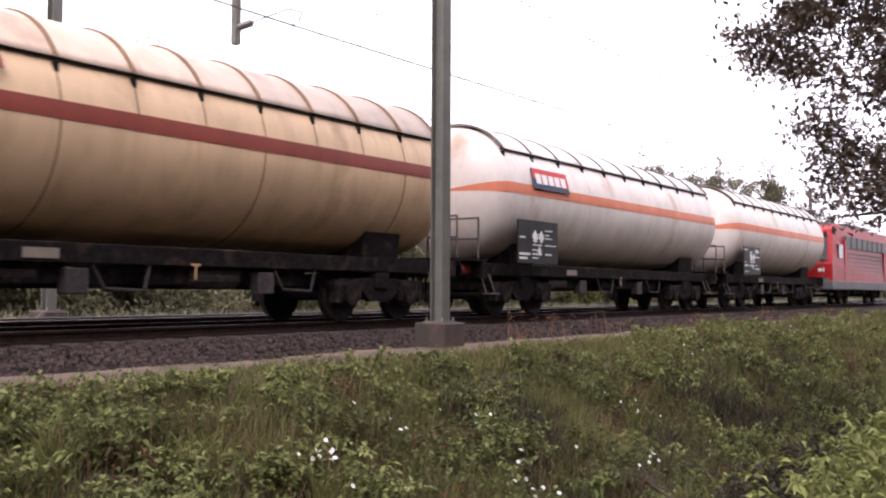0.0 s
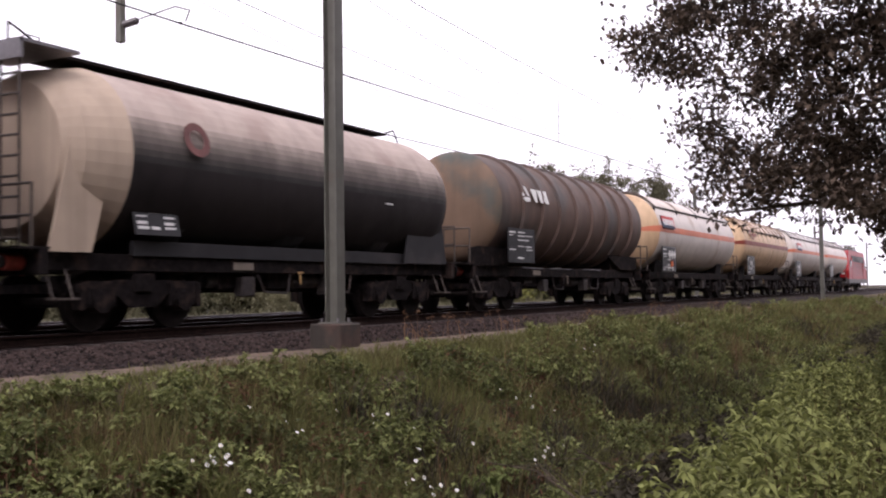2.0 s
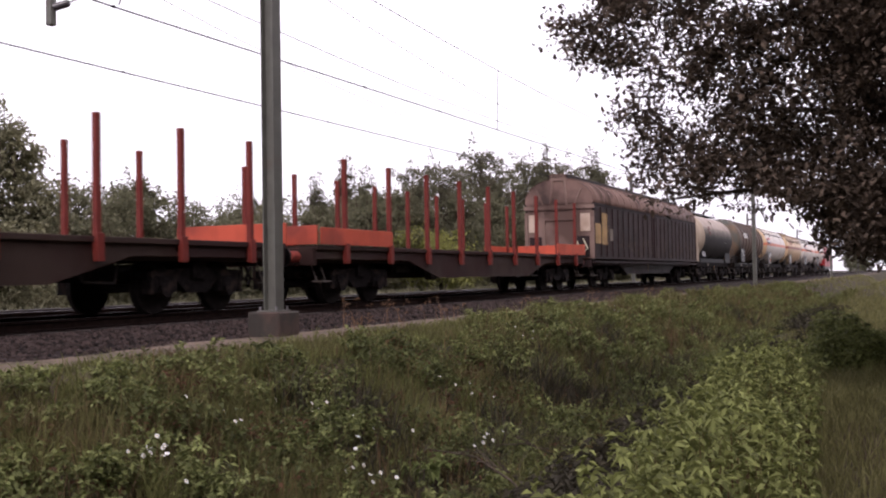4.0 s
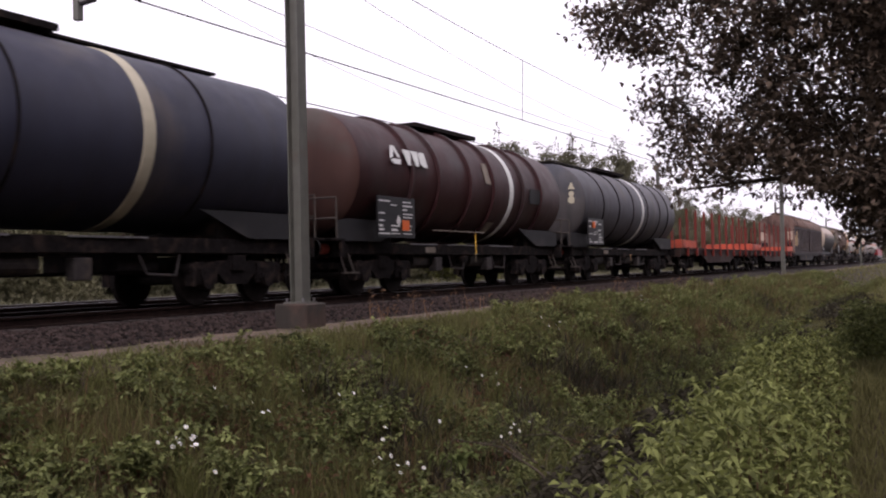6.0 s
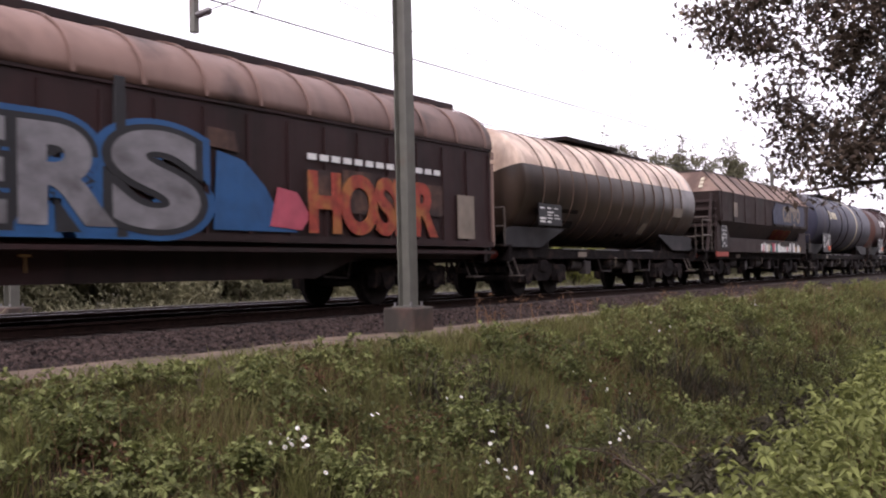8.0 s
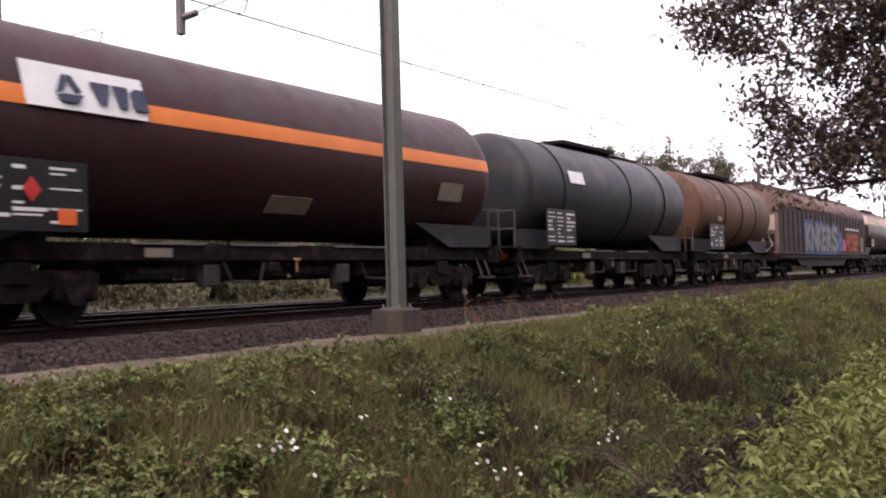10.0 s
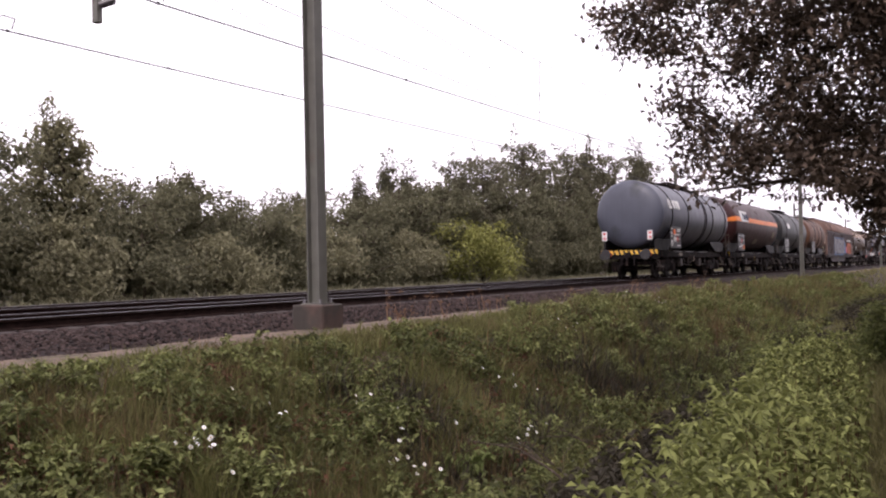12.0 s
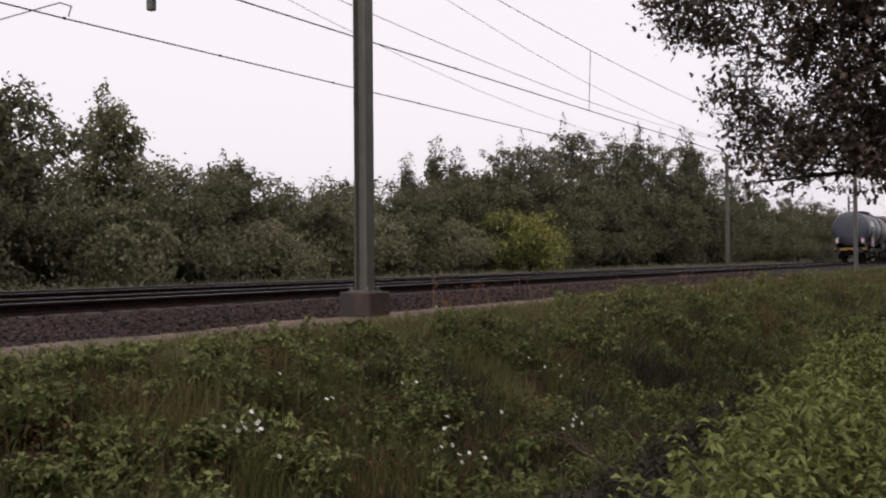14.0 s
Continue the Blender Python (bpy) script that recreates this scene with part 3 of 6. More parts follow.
def emblem(w, x, z, y, s, mat, tilt):
    """A fleet mark drawn as plain shapes: a three-part triangle and three solid blocks."""
    at = pose(x, y, z, tilt, 0, 0)
    tri = [[(0, s), (0.16 * s, s), (0.5 * s, 0.42 * s), (0.28 * s, 0.36 * s), (0.05 * s, 0.78 * s)],
           [(-0.03 * s, s), (-0.2 * s, s), (-0.55 * s, 0.3 * s), (-0.28 * s, 0.36 * s), (-0.05 * s, 0.75 * s)],
           [(-0.55 * s, 0.2 * s), (-0.28 * s, 0.28 * s), (0.25 * s, 0.28 * s), (0.55 * s, 0.3 * s), (0.3 * s, 0.0), (-0.35 * s, 0.0)]]
    blocks = [[(0.95 * s, 0.9 * s), (1.8 * s, 0.9 * s), (1.5 * s, 0.05 * s), (1.25 * s, 0.05 * s)],
              [(1.9 * s, 0.9 * s), (2.6 * s, 0.9 * s), (2.42 * s, 0.05 * s), (2.1 * s, 0.05 * s)],
              [(2.72 * s, 0.2 * s), (2.72 * s, 0.75 * s), (2.9 * s, 0.9 * s), (3.38 * s, 0.9 * s), (3.38 * s, 0.05 * s), (2.88 * s, 0.05 * s)]]
    part("fleet_mark", plates(0, *(tri + blocks), thick=0.02), mat, w, "fleet mark as plain pale shapes", at=at)


def tank_body(w, length, mat, r=1.45, cz=2.83, depth=0.5, inset=0.75, label="", rear=0.0):
    pr = dished(length / 2 - inset, r, depth)
    pr = [(x + (rear if x < 0 else 0), q) for x, q in pr]
    part("tank", turned(pr, cz), mat, w, label, smooth=True)
    return pr


def ring(w, name, x, width, mat, r=1.48, cz=2.80, grow=0.035, a0=0, a1=360, label=""):
    part(name, turned([(x - width / 2, r), (x - width / 2 + 0.01, r + grow), (x + width / 2 - 0.01, r + grow), (x + width / 2, r)], cz, a0, a1, 48), mat, w, label)


def cradles(w, length, mat=UNDER, r=1.45, cz=2.83, at=None):
    for x in at or (-length / 2 + 2.7, length / 2 - 2.7):
        sec = [(-1.0, 1.2), (1.0, 1.2)] + [(math.cos(radians(g)) * (r - 0.02), cz - math.sin(radians(g)) * (r - 0.02)) for g in (46, 60, 75, 90, 105, 120, 134)]
        part("saddle", prism(sec, x - 0.55, x + 0.55), mat, w)


def gas_wagon(length, shell, shield, band, label, ribs=10, logo="", end=None, seed=1, sleeve=RED_SLEEVE, lap=38, seams=False, big=False):
    w = wagon(label, "tank wagon", length, sleeve=sleeve)
    r, cz = 1.54, 2.80
    pr = tank_body(w, length, shell, r, cz, 0.75, 0.65)
    h = length / 2 - 0.65
    if end:
        part("tank_end", turned([p for p in pr if p[0] < -h + 0.7], cz, grow=0.005), end, w, "cream dished tank end", smooth=True)
    for a0 in (-1, 172):
        part("stripe", turned(pr, cz, a0, a0 + 9, 4, 0.008), band, w, "painted stripe along the tank", smooth=True)
    sh = [(-h + 0.72, r + 0.07), (h - 0.72, r + 0.07)]
    part("sun_shield", turned(sh, cz, lap, 180 - lap, 26, thick=0.012), shield, w, "weathered sheet-metal sun shield over the tank", smooth=True)
    ey, ez = 1.585 * math.cos(radians(lap)), cz + 1.585 * math.sin(radians(lap))
    for side in (-1, 1):
        part("shield_edge", rods(0.024, [(-h + 0.7, side * ey, ez), (h - 0.7, side * ey, ez)]), UNDER, w, "dark shield edge rail")
    for i in range(ribs + 1):
        x = -h + 0.74 + (2 * h - 1.48) * i / ribs
        ring(w, "shield_rib", x, 0.075, SEAM if seams else HANDRAIL, r + 0.07, cz, 0.03, lap, 180 - lap)
        for side in (1, -1):
            by, bz = -side * 1.53 * math.cos(radians(lap - 4)), cz + 1.53 * math.sin(radians(lap - 4))
            part("shield_bracket", boxes((x - 0.035, x + 0.035, by - 0.045, by + 0.045, bz - 0.09, bz + 0.07)), UNDER, w)
        if seams or i % 3 == 0:
            ring(w, "weld_seam", x, 0.028, SEAM if seams else shell, r, cz, 0.006, -80 if i % 3 == 0 else 8, lap - 2)
    cradles(w, length, UNDER, r, cz)
    end_rails(w, length / 2)
    if big:
        marks = [("white", 0.92, 0.68, 0.20), ("white", 1.28, 0.68, 0.20), ("white", 1.64, 0.68, 0.20), ("plate", 1.26, 0.32, 0.14)]
    else:
        marks = [("white", 0.75, 0.62, 0.15), ("white", 1.05, 0.62, 0.15), ("white", 0.95, 0.3, 0.11)]
    data_board(w, -length / 2 + (1.5 if big else 1.6), 1.9, 1.2, 2.2, -1.56, seed, marks, 0)
    if logo == "panel":
        p = part("fleet_panel", plates(0, rect(0, 1.75, 0, 0.5), thick=0.02), NAVY, w, "blue and red fleet panel with pale blocks", at=pose(-length / 2 + (1.55 if big else 2.3), -1.60, 2.94, -14, 0, 0))
        part("red_field", plates(-0.005, [(0.01, 0.49), (0.01, 0.26), (1.74, 0.10), (1.74, 0.49)], thick=0.004), RED, p, "red upper field of the panel")
        for i in range(5):
            x0 = 0.14 + i * 0.31
            part("pale_block", plates(-0.010, rect(x0, x0 + 0.24, 0.13, 0.37), thick=0.005), WHITE, p)
    elif logo == "ring":
        bm = turned([(0, 0.30), (0.01, 0.30), (0.01, 0.20), (0, 0.20), (0, 0.30)], 0, steps=24)
        bmesh.ops.rotate(bm, verts=bm.verts[:], cent=(0, 0, 0), matrix=Matrix.Rotation(radians(-90), 3, "Z"))
        for x0, x1, z0, z1 in ((-0.42, 0.42, -0.05, 0.05), (0.5, 0.64, -0.09, 0.1), (0.7, 0.76, -0.09, 0.1), (0.82, 0.98, -0.09, 0.1), (1.04, 1.18, -0.09, 0.1), (1.24, 1.42, -0.09, 0.1)):
            plate(bm, rect(x0, x1, z0, z1), 0, 0.012)
        part("fleet_mark", bm, RED_BAND, w, "faded red ring and blocks", at=pose(-length / 2 + 2.9, -1.52, 3.36, -22, 0, 0))
    return w


def oil_wagon(length, mat, label, ribs=(), rib_w=0.10, band=None, band_mat=WHITE, mark=WHITE, seed=1, end=None, dome=True, skirt=GREY_SKIRT, r=1.48, cz=2.80,
              marks=(), stripe=None, tail=False, ladder=False, yellow=False, board_z=(1.3, 2.25), side_panel=None, depth=0.42, mark_x=None, lower=None, rear=0.0, inset=0.72, board_w=1.8, board=True, long_board=False, rib_mat=None, board_x=1.75):
    w = wagon(label, "tank wagon", length)
    pr = tank_body(w, length, mat, r, cz, depth, inset, rear=rear)
    h = length / 2 - inset
    k = length / 17.4
    ribs = [x * k for x in ribs]
    # dished end in a paler colour than the tank
    if end:
        part("tank_end", turned([p for p in pr if p[0] < -h + rear + depth], cz, grow=0.005), end, w, "paler dished tank end", smooth=True)
    for x in ribs:
        ring(w, "stiffening_ring", x, rib_w, rib_mat or (mat if rib_w > 0.1 else UNDER), r, cz, 0.085 if rib_w > 0.1 else 0.03)
    if band is not None:
        ring(w, "paint_band", band * k, 0.28, band_mat, r, cz, 0.012, label="pale painted band round the tank")
    if stripe:
        for a0 in (4, 166):
            part("stripe", turned(pr, cz, a0, a0 + 10, 4, 0.008), stripe, w, "orange stripe along the tank", smooth=True)
    cradles(w, length, UNDER, r, cz)
    if skirt:
        q = length / 2 - 0.62
        for e in (-1, 1):
            for s in (-1, 1):
                part("end_skirt", plates(s * 1.12 - 0.02, [(e * (q - 3.3), 1.72), (e * (q - 1.9), 1.22), (e * q, 1.22), (e * q, 1.66), (e * (q - 0.5), 1.72)], thick=0.04), skirt, w, "grey sloping skirt plate above the bogie")
    if dome:
        top = cz + r
        part("walkway", boxes((-1.9, 1.9, -0.5, 0.5, top + 0.06, top + 0.17)), UNDER, w, "dark grated roof walkway")
        bm = bmesh.new()
        bmesh.ops.create_cone(bm, cap_ends=True, segments=20, radius1=0.33, radius2=0.3, depth=0.2, matrix=pose(0.2, 0, top + 0.1))
        part("manhole", bm, UNDER, w)
        if long_board:
            part("walkway_board", boxes((-h + rear + 0.3, -1.92, -0.28, 0.28, top + 0.03, top + 0.08)), UNDER, w, "narrow board along the tank top")
        elif board:
            part("walkway_board", boxes((1.92, h - 1.6, -0.28, 0.28, top + 0.03, top + 0.08)), UNDER, w, "narrow board along the tank top")
    if ladder:
        x = -length / 2 + 0.38
        ln = [[(x, y, 1.2), (x, y, 3.6), (x + 0.5, y, 4.25)] for y in (0.05, 0.45)] + [[(x, 0.05, z), (x, 0.45, z)] for z in np.arange(1.4, 3.6, 0.3)]
        part("end_ladder", rods(0.02, *ln), HANDRAIL, w)
    end_rails(w, length / 2, both=not tail)
    data_board(w, -length / 2 + board_x, board_w, *board_z, -1.5, seed, marks, 0)
    if mark is not None:
        s = 0.46
        emblem(w, (mark_x if mark_x is not None else -length / 2 + 2.6), 3.02, -r - (0.10 if rib_w > 0.1 else 0.03), s, mark, -17)
    if side_panel:
        for x0, x1, z0, z1, m in side_panel:
            x0, x1 = x0 * k, x1 * k
            part("side_label", plates(0, rect(0, x1 - x0, 0, z1 - z0), thick=0.012), m, w, "pale label plate", at=pose(x0, -math.sqrt(max(0.2, r * r - (z0 - cz) ** 2)) - 0.05, z0, math.degrees(math.asin(max(-0.9, min(0.9, (cz - (z0 + z1) / 2) / r)))), 0, 0))
    for x0, x1 in ((-3.4, -1.9), (-1.3, 0.4), (1.5, 3.2)):
        part("frame_edge", boxes((x0, x1, -1.075, -1.045, 1.175, 1.205)), STEEL, w, "pale worn edge of the underframe")
    part("discharge_valve", boxes((-0.35, -0.1, -1.1, 1.1, 0.72, 0.9), bevel=0.02), UNDER, w)
    # lower part of the tank in its own dark brown
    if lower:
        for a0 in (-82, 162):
            part("lower_cladding", turned([p for p in pr if p[1] > 0.5], cz, a0, a0 + 100, 20, 0.006), lower, w, "dark brown lower cladding", smooth=True)
    if yellow or tail:
        for e in (-1, 1):
            x = e * (length / 2 - 0.6) + e * 0.075
            bm = boxes((x - 0.004, x + 0.004, -1.25, 1.25, 1.06, 1.235))
            p = part("warning_board", bm, YELLOW, w, "yellow and black striped end board")
            shapes = bmesh.new()
            for k in range(11):
                y0 = -1.2 + k * 0.22
                vs = [shapes.verts.new((x + e * 0.008, y, z)) for y, z in ((y0, 1.065), (y0 + 0.1, 1.065), (y0 + 0.17, 1.23), (y0 + 0.07, 1.23))]
                shapes.faces.new(vs)
            part("black_stripe", shapes, BLACK, p)
    return w


def silo_wagon(length):
    w = wagon("dust-grey cement silo wagon with a pale dusted end", "silo wagon", length, name="silo_wagon")
    r, cz, h = 1.48, 2.72, length / 2
    pr = [(-h + 1.05, 0.0), (-h + 1.05, 1.12), (-h + 1.35, 1.3), (-h + 2.1, r), (h - 1.5, r), (h - 1.1, 1.4), (h - 0.82, 1.2), (h - 0.66, 0.85), (h - 0.6, 0.4), (h - 0.58, 0.0)]
    part("silo", turned(pr, cz), SILO_GREY, w, smooth=False)
    # shade below the dusty top is put into the colour in steps
    shade = paint("silo_shade", (0.045, 0.036, 0.036), rough=0.7, second=(0.028, 0.022, 0.022), blotch=0.4, streak=0.4)
    bands = [(-85, -4, shade)]
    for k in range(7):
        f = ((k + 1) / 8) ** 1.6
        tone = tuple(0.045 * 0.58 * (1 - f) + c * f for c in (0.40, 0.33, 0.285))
        bands.append((-4 + 4 * k, 4 * k, material("shade_step", tone, 0.75, vary=0.22, size=1.2, second=tuple(c * 0.75 for c in tone), blotch=0.4, streak=0.4, spec=0.25)))
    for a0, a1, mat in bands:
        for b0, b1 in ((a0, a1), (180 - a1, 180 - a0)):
            part("sooty_shell", turned(pr[3:7], cz, b0, b1, 14 if a0 < -40 else 3, 0.006), mat, w, "lower shell with painted-in shade under the dusty top", smooth=True)
    # pale cladding round the loading end
    part("end_cladding", turned([(-h + 1.03, 0.0), (-h + 1.03, 1.13), (-h + 1.34, 1.31), (-h + 2.1, r + 0.012)], cz, grow=0.004), SILO_END, w, "pale cement-dusted end")
    for x0, x1, s in ((-h + 0.75, -h + 2.3, 1), (h - 0.75, h - 2.3, -1)):
        for y in (-1.2, 1.2):
            bm = bmesh.new()
            plate(bm, [(x0, 1.2), (x0 + 0.8, 1.2), (x0 + 1.2, 2.6), (x0 + 1.45, 2.9), (x0 + 0.4, 2.9)] if s > 0 else [(x1 + s * 0.5, 1.2), (x0, 1.2), (x0 + s * 0.35, 2.7), (x1 + s * 0.2, 2.4)], y, 0.03)
            part("end_support", bm, SILO_END if s > 0 else GREY_SKIRT, w)
    part("walkway", boxes((-h + 0.7, h - 2.2, -0.4, 0.4, cz + r + 0.06, cz + r + 0.11)), UNDER, w, "dark roof walkway")
    part("roof_rail", rods(0.018, [(h - 2.3, -0.4, cz + r + 0.1), (h - 1.9, -0.4, cz + r + 0.22), (h - 1.6, -0.4, cz + r - 0.15)]), UNDER, w)
    part("roof_rail", rods(0.018, [(-h + 0.7, -0.4, cz + r + 0.1), (-h + 0.7, -0.4, cz + r + 0.4), (-h + 1.4, -0.4, cz + r + 0.1)]), UNDER, w)
    x = -h + 0.62
    ln = [[(x, y, 1.2), (x, y, 4.3)] for y in (-0.75, -0.35)] + [[(x, -0.75, z), (x, -0.35, z)] for z in np.arange(1.4, 4.3, 0.3)]
    part("end_ladder", rods(0.022, *ln), HANDRAIL, w)
    part("roof_gantry", boxes((-h + 0.5, -h + 1.6, -0.9, 0.7, 4.22, 4.27), (-h + 0.5, -h + 0.56, -0.9, 0.7, 3.98, 4.25)), STEEL, w)
    end_rails(w, h)
    for y in (-1.05, 1.05):
        part("valance", boxes((-h + 2.5, h - 2.5, y - 0.05, y + 0.05, 1.18, 1.42)), GREY_SKIRT, w)
    for i, x in enumerate((-3.4, 0.0, 3.2)):
        bm = bmesh.new()
        bmesh.ops.create_cone(bm, cap_ends=True, segments=24, radius1=0.35, radius2=1.1, depth=0.8, matrix=pose(x, 0, 1.25))
        part("outlet_cone", bm, GREY_SKIRT, w)
    bm = turned([(0, 0.30), (0.01, 0.30), (0.01, 0.17), (0, 0.17), (0, 0.30)], 0, steps=20)
    bmesh.ops.rotate(bm, verts=bm.verts[:], cent=(0, 0, 0), matrix=Matrix.Rotation(radians(-90), 3, "Z"))
    part("red_ring_mark", bm, material("faded_red_mark", (0.15, 0.062, 0.056), 0.75, vary=0.3), w, "faded red ring mark", at=pose(-h + 3.5, -1.50, 3.1, -14, 0, 0))
    data_board(w, -h + 2.35, 1.0, 1.5, 2.1, -1.30, 7, (), -14)
    part("label_plate", plates(0, rect(0, 0.3, 0, 0.28), thick=0.012), WHITE, w, at=pose(h - 4.0, -1.47, 2.45, -8, 0, 0))
    return w


def van_section(half=1.42, z0=1.18, eave=3.42, crown=4.42):
    roof = [(half * math.cos(radians(g)) * 1.0, eave + (crown - eave) * math.sin(radians(g)) ** 0.85) for g in range(0, 181, 12)]
    return [(-half, z0), (half, z0)] + roof


def sliding_wall_van(length, graffiti, label):
    w = wagon(label, "covered wagon", length, bogie_at=3.3, name="covered_wagon", frame_mat=VAN_BROWN)
    h = length / 2 - 0.5
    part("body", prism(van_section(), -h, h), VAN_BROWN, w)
    half, eave, crown = 1.42, 3.42, 4.42
    arch = [(half * math.cos(radians(g)), eave + (crown - eave) * math.sin(radians(g)) ** 0.85) for g in range(0, 181, 6)]

    def roof_strip(x0, x1, g):
        bm = bmesh.new()
        for a0, b0 in zip(arch, arch[1:]):
            n0, n1 = Vector((a0[0], a0[1] - 3.0)).normalized(), Vector((b0[0], b0[1] - 3.0)).normalized()
            pts = [(x, a0[0] + n0.x * k, a0[1] + n0.y * k) for x, k in ((x0, g), (x1, g))] + [(x, b0[0] + n1.x * k, b0[1] + n1.y * k) for x, k in ((x1, g), (x0, g))]
            bm.faces.new([bm.verts.new(p) for p in pts])
        bmesh.ops.remove_doubles(bm, verts=bm.verts[:], dist=0.001)
        bmesh.ops.recalc_face_normals(bm, faces=bm.faces[:])
        bmesh.ops.solidify(bm, geom=bm.faces[:], thickness=-0.02)
        return bm

    part("roof", roof_strip(-h - 0.03, h + 0.03, 0.02), VAN_ROOF, w, "pale brown curved roof", smooth=True)
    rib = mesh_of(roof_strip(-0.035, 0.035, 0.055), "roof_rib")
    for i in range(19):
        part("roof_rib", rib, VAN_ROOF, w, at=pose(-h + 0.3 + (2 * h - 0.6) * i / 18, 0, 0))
    part("ridge_beam", boxes((-h - 0.1, h + 0.1, -0.40, 0.40, 4.45, 4.60), bevel=0.015), VAN_BROWN, w)
    for s in (-1, 1):
        y = s * 1.42
        part("wall_rail", boxes((-h, h, y - 0.03, y + 0.03, 3.37, 3.47), (-h, h, y - 0.05, y + 0.05, 1.18, 1.30), (-h, h, y - 0.07, y + 0.07, 1.02, 1.09)), VAN_BROWN, w)
        fish = [(-h + 0.2, 1.15), (-h + 0.2, 0.98), (-h + 4.6, 0.98), (-h + 6.0, 0.56), (h - 6.0, 0.56), (h - 4.6, 0.98), (h - 0.2, 0.98), (h - 0.2, 1.15)]
        part("fishbelly_girder", plates(s * 1.15, fish, thick=0.05), VAN_BROWN, w)
        stud = mesh_of(boxes((-0.035, 0.035, y - 0.035, y + 0.035, 1.3, 3.28)), "wall_stud")
        for i in range(24):
            part("wall_stud", stud, VAN_BROWN, w, at=pose(-h + 0.1 + (2 * h - 0.2) * i / 23, 0, 0))
        px = 0.8 if graffiti else 0.0
        part("door_post", boxes((px - 0.1, px + 0.1, y - 0.055, y + 0.055, 1.2, 3.5), bevel=0.01), GREY_SKIRT if graffiti else VAN_BROWN, w, "vertical post between the sliding walls")
    for e in (-1, 1):
        x = e * (h + 0.03)
        part("end_gable", prism(arch, x - 0.012, x + 0.012), VAN_ROOF, w, "pale arched end gable")
        bm = boxes((x - 0.06, x + 0.06, -1.46, 1.46, 3.20, 3.36), (x - 0.05, x + 0.05, -0.72, -0.58, 1.2, 3.1), (x - 0.05, x + 0.05, 0.58, 0.72, 1.2, 3.1),
                   (x - 0.04, x + 0.04, -0.7, 0.7, 2.75, 2.88), (x - 0.05, x + 0.05, -1.45, -1.33, 1.2, 3.1), (x - 0.05, x + 0.05, 1.33, 1.45, 1.2, 3.1), (x - 0.07, x + 0.07, -0.34, 0.34, 4.36, 4.62))
        for s in (-1, 1):
            rod(bm, (x, s * 0.24, 4.42), (x, s * 0.36, 3.3), 0.06)
            rod(bm, (x, s * 0.95, 4.0), (x, s * 0.62, 3.3), 0.045)
        part("end_frame", bm, VAN_END, w, "pink-brown end wall frame")
        part("end_panel", boxes((x - e * 0.03 - 0.01, x - e * 0.03 + 0.01, -1.36, 1.36, 1.2, 3.6)), VAN_END, w)
        for y in (-1.09, 1.09):
            part("white_end_panel", boxes((x + e * 0.01 - 0.006, x + e * 0.01 + 0.006, y - 0.2, y + 0.2, 2.3, 3.0)), CREAM_SHIELD, w, "white end panel")
        for y in (-1.0, 1.0):
            part("end_tarnish", boxes((x + e * 0.02 - 0.006, x + e * 0.02 + 0.006, y - 0.26, y + 0.26, 1.25, 2.1)), VAN_BROWN, w, "dark lower end panel")
        part("hose", rods(0.025, [(x + e * 0.05, -1.0, 2.0), (x + e * 0.12, -1.2, 1.6), (x + e * 0.1, -0.9, 1.3), (x + e * 0.05, -0.75, 1.9)]), CREAM, w)
    y = -1.42 - 0.05
    if graffiti:
        def script(name, words, x, z, size, mat, depth, swell=0.0, stretch=1.0):
            c = bpy.data.curves.new(name, "FONT")
            c.body, c.size, c.extrude, c.offset, c.space_character = words, size, depth, swell, 0.93
            ob = new(name, c)
            c.materials.append(mat)
            ob.parent = w
            ob.matrix_basis = pose(x, y, z, 90, 0, 0) @ Matrix.Diagonal((stretch, 1, 1, 1))
            return ob
        part("sprayed_pink_patch", plates(y + 0.004, [(3.9, 1.45), (4.7, 1.4), (4.95, 1.65), (4.6, 2.05), (4.1, 2.12)], thick=0.01), PINK, w, "sprayed pink patch")
        part("sprayed_blue_wedge", plates(y + 0.012, [(2.6, 1.362), (4.6, 1.362), (4.1, 1.7), (3.8, 2.1), (3.3, 2.5), (2.7, 2.62)], thick=0.01), PALE_BLUE, w, "sprayed light blue wedge")
        for i, (letter, x0, wide, em) in enumerate((("K", -6.1, 1.35, 0.62), ("N", -4.7, 1.35, 0.66), ("K", -3.25, 1.1, 0.62), ("E", -2.1, 1.05, 0.50), ("R", -0.95, 1.4, 0.58), ("S", 0.62, 2.1, 0.58))):
            size = 1.78 + (0.1 if letter in "KS" else 0.0)
            k = wide / (em * size)
            script("sprayed_halo", letter, x0, 1.42, size, PALE_BLUE, 0.002 + 0.0003 * i, 0.24, k)
            script("sprayed_outline", letter, x0, 1.42, size, SPRAY_BLACK, 0.006 + 0.0003 * i, 0.16, k)
            script("sprayed_letter", letter, x0, 1.42, size, SILVER, 0.011 + 0.0003 * i, 0.075, k)
        for x0, x1, z0, z1 in ((4.85, 5.7, 1.9, 2.5), (5.9, 6.9, 1.75, 2.55), (7.1, 8.0, 1.95, 2.5), (8.3, 9.3, 1.8, 2.45)):
            part("orange_block", plates(y + 0.014, rect(x0, x1, z0, z1), thick=0.006), RUST_SMEAR, w, "faded orange sprayed block")
        script("sprayed_word", "HOSER", 4.85, 1.42, 1.45, SPRAY_RED, 0.010, 0.06, 0.95)
